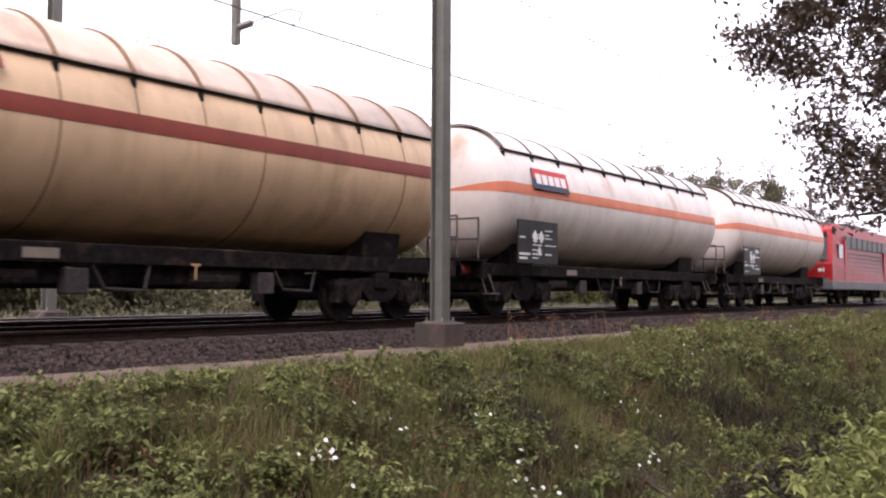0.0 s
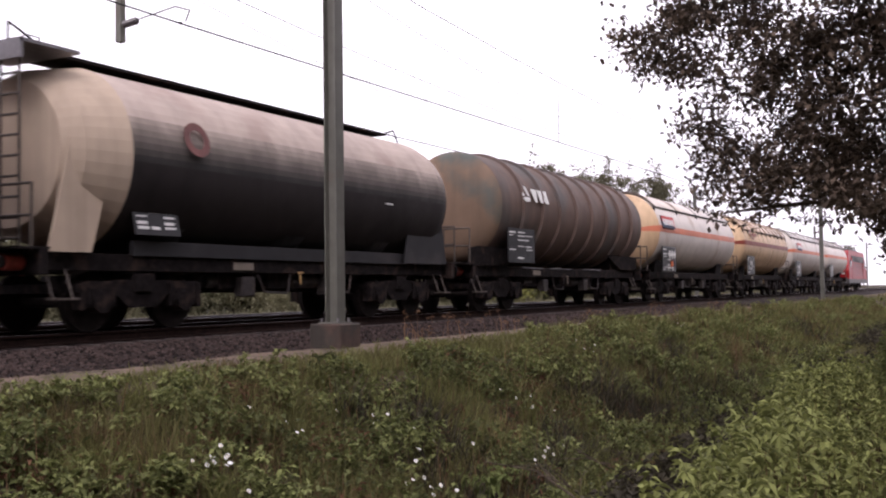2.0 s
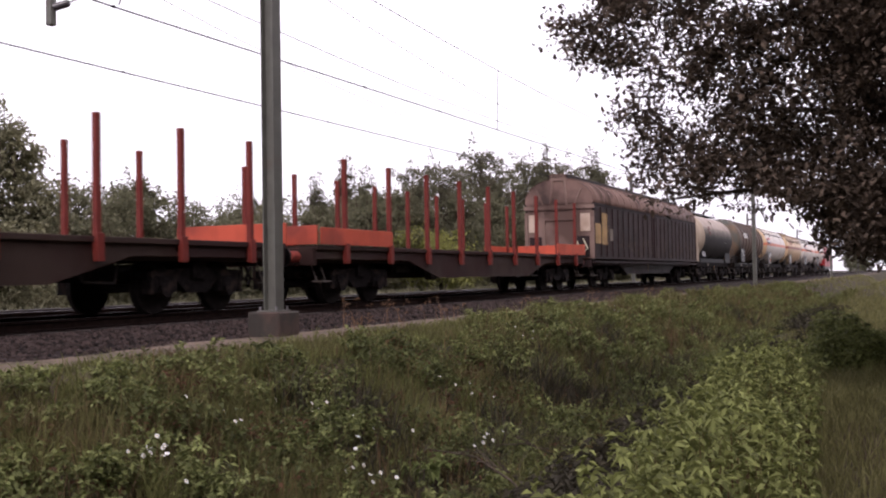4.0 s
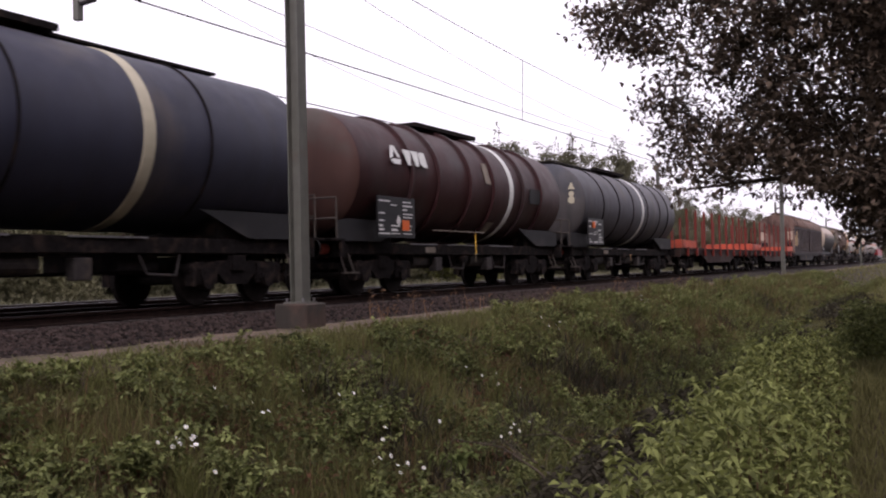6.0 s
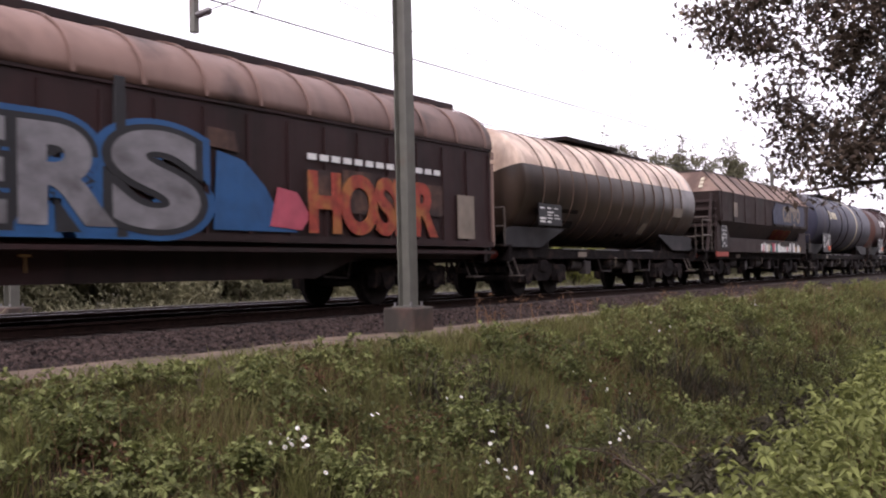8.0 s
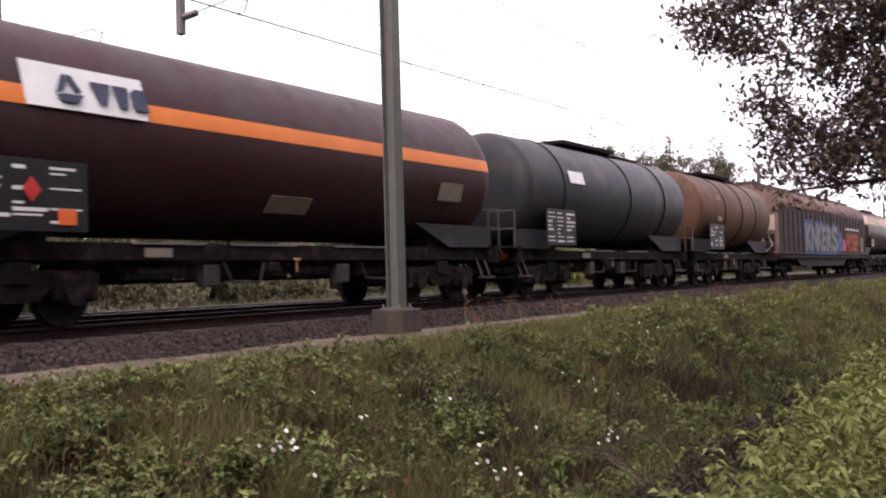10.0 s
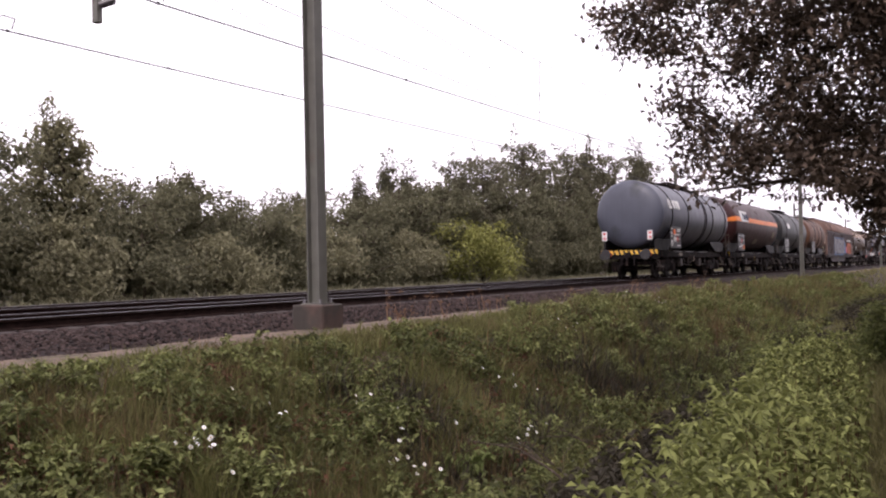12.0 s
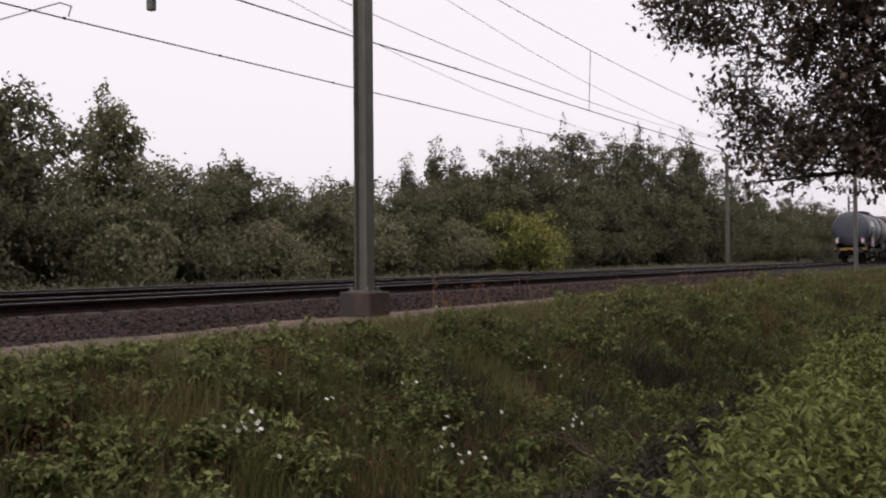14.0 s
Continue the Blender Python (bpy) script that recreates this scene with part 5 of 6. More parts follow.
# ---- plants ----
def leaf_cloud(name, mat, centres, normals_up, lengths, widths, rng, fold=0.25, droop=0.3, shape="kite"):
    """Many separate leaves as one mesh. Each is a bent pointed blade at its centre."""
    n = len(centres)
    c = np.asarray(centres)
    yaw = rng.uniform(0, 2 * math.pi, n)
    pitch = rng.normal(0.1, 0.5, n) * normals_up + rng.uniform(-1.3, 1.3, n) * (1 - normals_up)
    d = np.stack([np.cos(yaw) * np.cos(pitch), np.sin(yaw) * np.cos(pitch), np.sin(pitch)], 1)
    s = np.stack([-np.sin(yaw), np.cos(yaw), rng.normal(0, 0.35, n)], 1)
    s /= np.linalg.norm(s, axis=1)[:, None]
    u = np.cross(d, s)
    L, Wd = np.asarray(lengths)[:, None], np.asarray(widths)[:, None]
    down = np.array([0, 0, -1.0])
    if shape == "kite":
        rows = [c, c + d * L * 0.45 + s * Wd * 0.5 + u * Wd * fold, c + d * L + down * L * droop, c + d * L * 0.45 - s * Wd * 0.5 + u * Wd * fold]
        faces_one = [(0, 1, 2), (0, 2, 3)]
    else:  # lobed
        rows = [c]
        for t, k in ((0.22, 0.30), (0.38, 0.22), (0.62, 0.55), (0.75, 0.36)):
            rows.append(c + d * L * t + s * Wd * k + u * Wd * fold * k)
        rows.append(c + d * L + down * L * droop)
        for t, k in ((0.75, 0.36), (0.62, 0.55), (0.38, 0.22), (0.22, 0.30)):
            rows.append(c + d * L * t - s * Wd * k + u * Wd * fold * k)
        faces_one = [(0, 1, 2, 8, 9), (2, 3, 4, 6, 7, 8), (4, 5, 6)]
    k = len(rows)
    verts = np.stack(rows, 1).reshape(-1, 3)
    faces = [tuple(i * k + j for j in f) for i in range(n) for f in faces_one]
    me = bpy.data.meshes.new(name)
    me.from_pydata(verts.tolist(), [], faces)
    me.materials.append(mat)
    return me


def blade_mesh(name, mat, base, height, width, lean, rng):
    """Grass blades: bent tapering strips."""
    n = len(base)
    b = np.asarray(base)
    yaw = rng.uniform(0, 2 * math.pi, n)
    side = np.stack([np.cos(yaw), np.sin(yaw), np.zeros(n)], 1) * (np.asarray(width)[:, None] / 2)
    dyaw = rng.uniform(0, 2 * math.pi, n)
    out = np.stack([np.cos(dyaw), np.sin(dyaw), np.zeros(n)], 1) * (np.asarray(lean) * np.asarray(height))[:, None]
    up = np.zeros((n, 3))
    up[:, 2] = height
    rows = [b - side, b + side, b + up * 0.6 + out * 0.35 + side * 0.7, b + up * 0.6 + out * 0.35 - side * 0.7, b + up * 0.95 + out]
    verts = np.stack(rows, 1).reshape(-1, 3)
    faces = []
    for i in range(n):
        k = i * 5
        faces += [(k, k + 1, k + 2, k + 3), (k + 3, k + 2, k + 4)]
    me = bpy.data.meshes.new(name)
    me.from_pydata(verts.tolist(), [], faces)
    me.materials.append(mat)
    return me


def green(name, color, island=0.45, leafy=0.3, rough=0.6, **kw):
    return material(name, color, rough, vary=0.2, size=2.0, leafy=leafy, island=island, spec=0.14, **kw)


GRASS = green("meadow_grass", (0.128, 0.130, 0.046), second=(0.105, 0.074, 0.036), blotch=0.30)
TALL_GRASS = green("tall_soft_grass", (0.160, 0.150, 0.062), island=0.35)
DRY_GRASS = green("dry_grass_stalks", (0.190, 0.112, 0.066), island=0.35)
WEED = green("weed_leaves", (0.100, 0.112, 0.042), island=0.5)
BRAMBLE = green("bramble_leaves", (0.168, 0.186, 0.068), island=0.55)
DARK_WEED = green("dark_sedge", (0.052, 0.045, 0.030))
RUSSET_WEED = green("russet_weeds", (0.130, 0.066, 0.040), island=0.4)
NETTLE = green("nettle_leaves", (0.178, 0.194, 0.066), island=0.55)
NETTLE_STEM = green("nettle_stems", (0.090, 0.050, 0.030))
OAK = green("oak_leaves", (0.092, 0.068, 0.050), island=0.6, leafy=0.22)
BARK = material("rough_bark", (0.075, 0.058, 0.045), 0.95, vary=0.4, size=0.3, bump=1.0, bump_size=25, spec=0.1)
TREE_GREENS = [green("alder_leaves", (0.165, 0.160, 0.098), island=0.25, leafy=0.42), green("willow_leaves", (0.240, 0.228, 0.140), island=0.25, leafy=0.42), green("birch_leaves", (0.155, 0.148, 0.096), island=0.25, leafy=0.42), green("bush_leaves", (0.25, 0.255, 0.08), island=0.25)]
PETAL = material("white_petals", (0.80, 0.80, 0.78), 0.6, vary=0.05)
POLLEN = material("yellow_flower_centre", (0.65, 0.42, 0.03), 0.7)
FERN = green("fern_fronds", (0.165, 0.200, 0.068), island=0.2)


def scatter(rng, n, x0, x1, y0, y1, near=3.0):
    """Places on the ground, closer together near the start of the stretch."""
    out = np.empty((0, 2))
    while len(out) < n:
        u = rng.uniform(0, 1, n)
        x = x0 + (x1 - x0) * u ** near
        y = rng.uniform(y0, y1, n)
        out = np.concatenate([out, np.stack([x, y], 1)])
    return out[:n]


def on_ground(xy, dz=0.0):
    return np.array([(x, y, ground_z(x, y) + dz) for x, y in xy])


def tuft_noise(xy, scale=0.8, shift=11.0):
    return np.array([noise.noise((x * scale, y * scale * 1.2, shift)) for x, y in xy])


def make_grass():
    rng = np.random.default_rng(5)

    # low along the path, taller further down the line
    def lip(p):
        return np.where(p[:, 0] < 19, np.clip((9.0 - p[:, 1]) / 1.7, 0.25, 1.0), np.where(p[:, 1] > 8.3, 0.5, 1.0))
    # far bank of the ditch
    xy = scatter(rng, 60000, 2.0, 75, 3.6, 8.95, 1.9)
    t = tuft_noise(xy)
    keep = (t > -0.12) | (rng.uniform(0, 1, len(xy)) < 0.22)
    xy, t = xy[keep], t[keep]
    h = np.clip(0.20 + 0.36 * t + rng.normal(0, 0.08, len(xy)), 0.07, 0.8) * lip(xy)
    me = blade_mesh("bank_grass", GRASS, on_ground(xy, -0.02), h, np.clip(0.005 + 0.0006 * xy[:, 0], 0.006, 0.035), rng.uniform(0.1, 0.8, len(xy)), rng)
    tagged(new("bank_grass", me), "uneven green meadow grass on the ditch bank", "grass", "", "stuff")
    # soft tall grass in patches on the upper bank
    xy = scatter(rng, 42000, 4.0, 70, 4.6, 8.5, 1.8)
    t = tuft_noise(xy, 0.55, 23.0)
    xy, t = xy[t > 0.08], t[t > 0.08]
    h = np.clip(0.26 + 0.42 * t + rng.normal(0, 0.09, len(xy)), 0.12, 0.85) * lip(xy)
    me = blade_mesh("tall_grass", TALL_GRASS, on_ground(xy, -0.02), h, np.clip(0.004 + 0.0005 * xy[:, 0], 0.005, 0.03), rng.uniform(0.05, 0.5, len(xy)), rng)
    tagged(new("tall_grass", me), "tall soft yellow-green grass on the upper bank", "grass", "", "stuff")
    # tussocks that stand out of it
    seeds = scatter(rng, 1300, 2.5, 70, 3.4, 8.4, 1.7)
    pts, h = [], []
    for x, y in seeds:
        k = int(rng.integers(22, 44))
        r = rng.uniform(0.08, 0.2)
        tall = rng.uniform(0.25, 0.66)
        g = rng.normal(0, r * 0.5, (k, 2))
        pts += [(x + a0, y + b0) for a0, b0 in g]
        h += list(np.clip(tall * rng.uniform(0.6, 1.15, k), 0.1, 0.8))
    pts = np.array(pts)
    me = blade_mesh("grass_tussocks", GRASS, on_ground(pts, -0.03), np.array(h) * lip(pts), np.clip(0.007 + 0.0006 * pts[:, 0], 0.006, 0.03), rng.uniform(0.25, 0.95, len(pts)), rng)
    tagged(new("grass_tussocks", me), "tufted green grass tussocks on the ditch bank", "grass", "", "stuff")
    # short turf along the lip
    xy = np.stack([4 + 30 * rng.uniform(0, 1, 13000) ** 1.4, rng.uniform(7.7, 9.0, 13000)], 1)
    me = blade_mesh("lip_turf", GRASS, on_ground(xy, -0.02), np.clip(rng.normal(0.12, 0.05, len(xy)), 0.04, 0.3), np.clip(0.006 + 0.0007 * xy[:, 0], 0.006, 0.03), rng.uniform(0.3, 0.9, len(xy)), rng)
    tagged(new("lip_turf", me), "short trodden turf beside the sandy path", "grass", "", "stuff")
    # dry seed stalks
    xy = scatter(rng, 2600, 3.0, 60, 4.6, 7.7, 1.7)
    h = np.clip(rng.normal(0.5, 0.13, len(xy)), 0.2, 0.9) * lip(xy)
    me = blade_mesh("grass_stalks", DRY_GRASS, on_ground(xy, -0.02), h, np.clip(0.004 + 0.0004 * xy[:, 0], 0.004, 0.02), rng.uniform(0.05, 0.35, len(xy)), rng)
    tagged(new("grass_stalks", me), "straw-coloured dry grass stalks standing on the bank", "grass", "", "stuff")
    # a few seeding stalks at the mast's foot, leaning in bunches
    base = np.concatenate([rng.normal(c, 0.22, (k, 2)) for c, k in (((16.3, 9.3), 14), ((17.6, 9.2), 10), ((19.8, 9.1), 9), ((24, 8.9), 9), ((30, 8.8), 10), ((37, 8.7), 10))])
    me = blade_mesh("tall_stalks", DRY_GRASS, on_ground(base, -0.02), np.clip(rng.normal(0.42, 0.13, len(base)), 0.2, 0.75), np.full(len(base), 0.016), rng.uniform(0.1, 0.5, len(base)), rng)
    stalks = tagged(new("tall_stalks", me), "tall straw-coloured grass stalks beside the mast", "grass", "", "stuff")
    heads = np.array([v.co[:] for i, v in enumerate(me.vertices) if i % 5 == 4])
    pts = np.repeat(heads, 6, 0) + rng.normal(0, 0.025, (len(heads) * 6, 3))
    part("seed_head", leaf_cloud("seed_head", DRY_GRASS, pts, 0.2, np.full(len(pts), 0.06), np.full(len(pts), 0.025), rng), DRY_GRASS, stalks)
    # near verge beside the nettles, and the verge farther on
    xy = np.concatenate([scatter(rng, 26000, 3.0, 40, -2.5, 1.5, 2.2), scatter(rng, 12000, 3.2, 16, -1.0, 1.1, 1.3), scatter(rng, 9000, 13, 60, 0.2, 3.2, 1.5), scatter(rng, 14000, 30, 190, -6.0, 9.0, 1.6)])
    t = tuft_noise(xy, 1.1, 31.0)
    h = np.clip(0.22 + 0.2 * t + rng.normal(0, 0.07, len(xy)), 0.06, 0.55)
    me = blade_mesh("verge_grass", TALL_GRASS, on_ground(xy, -0.02), h, np.clip(0.004 + 0.0006 * xy[:, 0], 0.005, 0.10), rng.uniform(0.2, 0.8, len(xy)), rng)
    tagged(new("verge_grass", me), "soft green grass on the near verge", "grass", "", "stuff")
    # verge on the far side of the railway
    xy = np.stack([rng.uniform(12, 110, 14000), rng.uniform(20.0, 23.5, 14000)], 1)
    h = np.clip(rng.normal(0.4, 0.15, len(xy)), 0.1, 0.9)
    me = blade_mesh("far_verge_grass", TREE_GREENS[1], on_ground(xy, -0.05), h, np.full(len(xy), 0.04), rng.uniform(0.2, 0.7, len(xy)), rng)
    tagged(new("far_verge_grass", me), "rank grass between the far track and the trees", "grass", "", "stuff")


def make_weeds():
    rng = np.random.default_rng(8)

    def clumps(name, mat, label, spots, leaves, radius, height, ln, flat=0.75):
        """Rounded low plants of single leaves."""
        pts, lens = [], []
        for x, y in spots:
            k = max(12, int(leaves * rng.uniform(0.6, 1.3)))
            r = radius * rng.uniform(0.6, 1.3)
            hh = height * rng.uniform(0.6, 1.25)
            g = rng.normal(0, 0.42, (k, 2)) * r
            zz = hh * rng.uniform(0.15, 1.0, k) ** 0.7 * np.clip(1.1 - (g ** 2).sum(1) / (r * r * 1.4), 0.15, 1)
            for (gx, gy), z in zip(g, zz):
                pts.append((x + gx, y + gy, ground_z(x + gx, y + gy) + z))
            lens += list(rng.uniform(0.6, 1.3, k) * ln)
        lens = np.array(lens)
        me = leaf_cloud(name, mat, pts, flat, lens, lens * 0.62, rng)
        tagged(new(name, me), label, "weeds", "", "stuff")

    def brambles(name, mat, label, spots, stems, radius, height, ln):
        """Arching stems that carry rosettes of leaflets, with dark hollows between."""
        pts, lens, canes = [], [], bmesh.new()
        for x, y in spots:
            z0 = ground_z(x, y)
            grow = rng.uniform(0.65, 1.25)
            for c in range(max(3, int(stems * rng.uniform(0.7, 1.3)))):
                g, reach = rng.uniform(0, 2 * math.pi), radius * grow * rng.uniform(0.35, 1.1)
                top = height * grow * rng.uniform(0.6, 1.15)
                path = []
                for u in (0.0, 0.35, 0.7, 1.0):
                    path.append((x + math.cos(g) * reach * u, y + math.sin(g) * reach * u, z0 + top * (1.9 * u - 0.95 * u * u) - 0.02))
                tapered(canes, path, 0.005, 0.002, 3)
                for u in np.linspace(0.35, 1.0, 5):
                    z = z0 + top * (1.9 * u - 0.95 * u * u)
                    c0 = (x + math.cos(g) * reach * u + rng.normal(0, 0.03), y + math.sin(g) * reach * u + rng.normal(0, 0.03), z)
                    size = ln * rng.uniform(0.7, 1.25) * (1.15 - 0.3 * u)
                    k = int(rng.integers(3, 6))
                    pts += [c0] * k
                    lens += [size * rng.uniform(0.8, 1.1) for _ in range(k)]
        lens = np.array(lens)
        ob = tagged(new(name, leaf_cloud(name, mat, pts, 0.93, lens, lens * 0.58, rng, fold=0.10, droop=0.22)), label, "weeds", "", "stuff")
        part("cane", canes, NETTLE_STEM, ob)

    def patchy(p, shift, over=-0.02):
        return p[tuft_noise(p, 0.8, shift) > over]
    spots = patchy(scatter(rng, 1700, 2.5, 60, 3.2, 7.7, 1.7), 4, 0.06)
    clumps("weed_patches", WEED, "mixed broad-leaved weeds in the bank grass", spots, 56, 0.32, 0.44, 0.08)
    spots = patchy(scatter(rng, 760, 4.0, 34, 3.6, 7.6, 1.4), 9, 0.06)
    brambles("bank_brambles", BRAMBLE, "pale-edged bramble sprays among the bank weeds", spots, 6, 0.30, 0.46, 0.085)
    spots = patchy(scatter(rng, 620, 3.0, 34, 3.6, 7.4, 1.6), 15, 0.0)
    clumps("withered_weeds", RUSSET_WEED, "withered reddish-brown weeds in the bank", spots, 46, 0.3, 0.30, 0.06, flat=0.4)
    left = [(5.0, 7.9), (5.6, 7.8), (6.3, 8.0), (6.8, 8.05), (7.3, 7.9), (6.0, 7.5), (8.5, 7.9), (9.2, 7.7), (4.9, 7.4), (5.5, 7.0), (4.4, 6.6), (4.9, 6.2), (4.0, 6.0), (5.9, 6.6), (4.6, 5.5), (6.9, 7.2), (7.9, 7.4), (11.6, 7.9), (14.6, 7.9), (5.6, 5.9)]
    brambles("bramble_bushes", BRAMBLE, "light green low bramble bushes at the top of the bank", left, 24, 0.42, 0.36, 0.080)
    brambles("bank_herbs", BRAMBLE, "paler herbs along the bank top", scatter(rng, 120, 19, 80, 5.6, 8.6, 1.2), 9, 0.4, 0.36, 0.12)
    spots = np.concatenate([np.stack([9 + 40 * rng.uniform(0, 1, 46) ** 1.2, rng.uniform(4.0, 6.8, 46)], 1), rng.normal((12.3, 4.7), (0.4, 0.2), (4, 2)), rng.normal((15.8, 5.2), (0.35, 0.22), (8, 2)), rng.normal((18.6, 5.0), (0.8, 0.3), (5, 2)), rng.normal((10.5, 5.5), (0.3, 0.2), (3, 2))])
    pts = np.concatenate([rng.normal(p, 0.16, (64, 2)) for p in spots])
    me = blade_mesh("dark_sedge", DARK_WEED, on_ground(pts, -0.03), np.clip(rng.normal(0.50, 0.12, len(pts)), 0.2, 0.8), np.clip(0.010 + 0.0008 * pts[:, 0], 0.012, 0.04), rng.uniform(0.1, 0.7, len(pts)), rng)
    tagged(new("dark_sedge", me), "dark sedge and rush tufts deep in the ditch", "weeds", "", "stuff")
    # dark leaf colour here stands in for the gully's shade
    spots = np.stack([4.5 + 35 * rng.uniform(0, 1, 150) ** 1.6, rng.uniform(2.2, 4.1, 150)], 1)
    clumps("ditch_weeds", DARK_WEED, "ditch bottom weeds, coloured dark for the gully's shade", spots, 90, 0.42, 0.36, 0.09, flat=0.5)
    spots = np.stack([rng.uniform(15.0, 18.0, 12), rng.uniform(0.5, 1.4, 12)], 1)
    clumps("verge_bush", BRAMBLE, "low dark bush on the verge below the oak", spots, 420, 0.5, 0.80, 0.09, flat=0.6)


def make_nettles():
    rng = np.random.default_rng(21)
    pts, lens, stems = [], [], []
    for i in range(1050):
        x = 3.3 + 9.4 * rng.uniform(0, 1) ** 1.15
        off = rng.uniform(-0.42, 0.44)
        y = 0.80 + (x - 3.8) * 0.088 + off
        if noise.noise((x * 1.7, y * 2.3, 8)) < -0.30:
            continue
        hgt = rng.uniform(0.68, 0.98) * (1.0 - 1.5 * abs(off) ** 2.0) * min(1.0, max(0.4, (13.6 - x) / 2.2))
        hgt *= 1.0 + 0.22 * noise.noise((x * 1.3, y * 1.6, 5))
        z0 = ground_z(x, y)
        lx, ly = rng.normal(0, 0.08), rng.normal(0.03, 0.08)
        stems.append((x, y, z0, hgt))
        tiers = max(4, int(hgt / 0.075))
        for k in range(2, tiers + 1):
            f = k / tiers
            for j in range(3 if k < tiers else 5):
                pts.append((x + lx * f, y + ly * f, z0 + hgt * f + rng.normal(0, 0.01)))
                lens.append(0.094 * (1.15 - 0.6 * f) * rng.uniform(0.8, 1.2))
    lens = np.array(lens)
    me = leaf_cloud("nettle_patch", NETTLE, pts, 0.85, lens, lens * 0.50, rng, fold=0.12, droop=0.36)
    patch = tagged(new("nettle_patch", me), "dense bright green nettles on the near edge of the ditch", "nettles", "", "stuff")
    s = np.array(stems)
    part("stems", blade_mesh("stems", NETTLE_STEM, s[:, :3], s[:, 3], np.full(len(s), 0.012), np.full(len(s), 0.05), rng), NETTLE_STEM, patch)


def make_twigs():
    """Dead twigs that lie in the ditch beside the nettles."""
    rnd = random.Random(12)
    for x, y, g, n in ((12.6, 4.2, 200, 5), (11.2, 3.6, 150, 4), (8.4, 3.0, 80, 4)):
        z = ground_z(x, y) + 0.45
        t = thing("dead_branch", "bare dead branch lying across the ditch weeds", "branch", "dead branches", at=pose(x, y, z, 0, 0, g))
        bm = bmesh.new()
        tapered(bm, [(0, 0, -0.4), (0.3, 0.02, -0.15), (0.7, -0.02, 0.02), (1.2, 0.05, 0.06)], 0.014, 0.004, 6)
        part("stem", bm, BARK, t)
        for k in range(n):
            u = rnd.uniform(0.3, 0.9)
            bm = bmesh.new()
            a0 = Vector((u * 1.0, 0, -0.15 + 0.2 * u))
            tapered(bm, [a0, a0 + Vector((0.2, rnd.uniform(-0.2, 0.2), rnd.uniform(0.02, 0.2))), a0 + Vector((0.42, rnd.uniform(-0.4, 0.4), rnd.uniform(0.0, 0.3)))], 0.007, 0.002, 5)
            part("twig", bm, BARK, t)


def tapered(bm, pts, r0, r1, sides=7):
    """A tapered limb along points."""
    rings = []
    n = len(pts)
    for i, p in enumerate(pts):
        p = Vector(p)
        d = (Vector(pts[min(i + 1, n - 1)]) - Vector(pts[max(i - 1, 0)])).normalized()
        q = d.to_track_quat("Z", "Y")
        r = r0 + (r1 - r0) * i / (n - 1)
        rings.append([bm.verts.new(p + q @ Vector((r * math.cos(2 * math.pi * k / sides), r * math.sin(2 * math.pi * k / sides), 0))) for k in range(sides)])
    for a0, b0 in zip(rings, rings[1:]):
        for k in range(sides):
            bm.faces.new((a0[k], a0[(k + 1) % sides], b0[(k + 1) % sides], b0[k]))
    bm.faces.new(rings[-1])


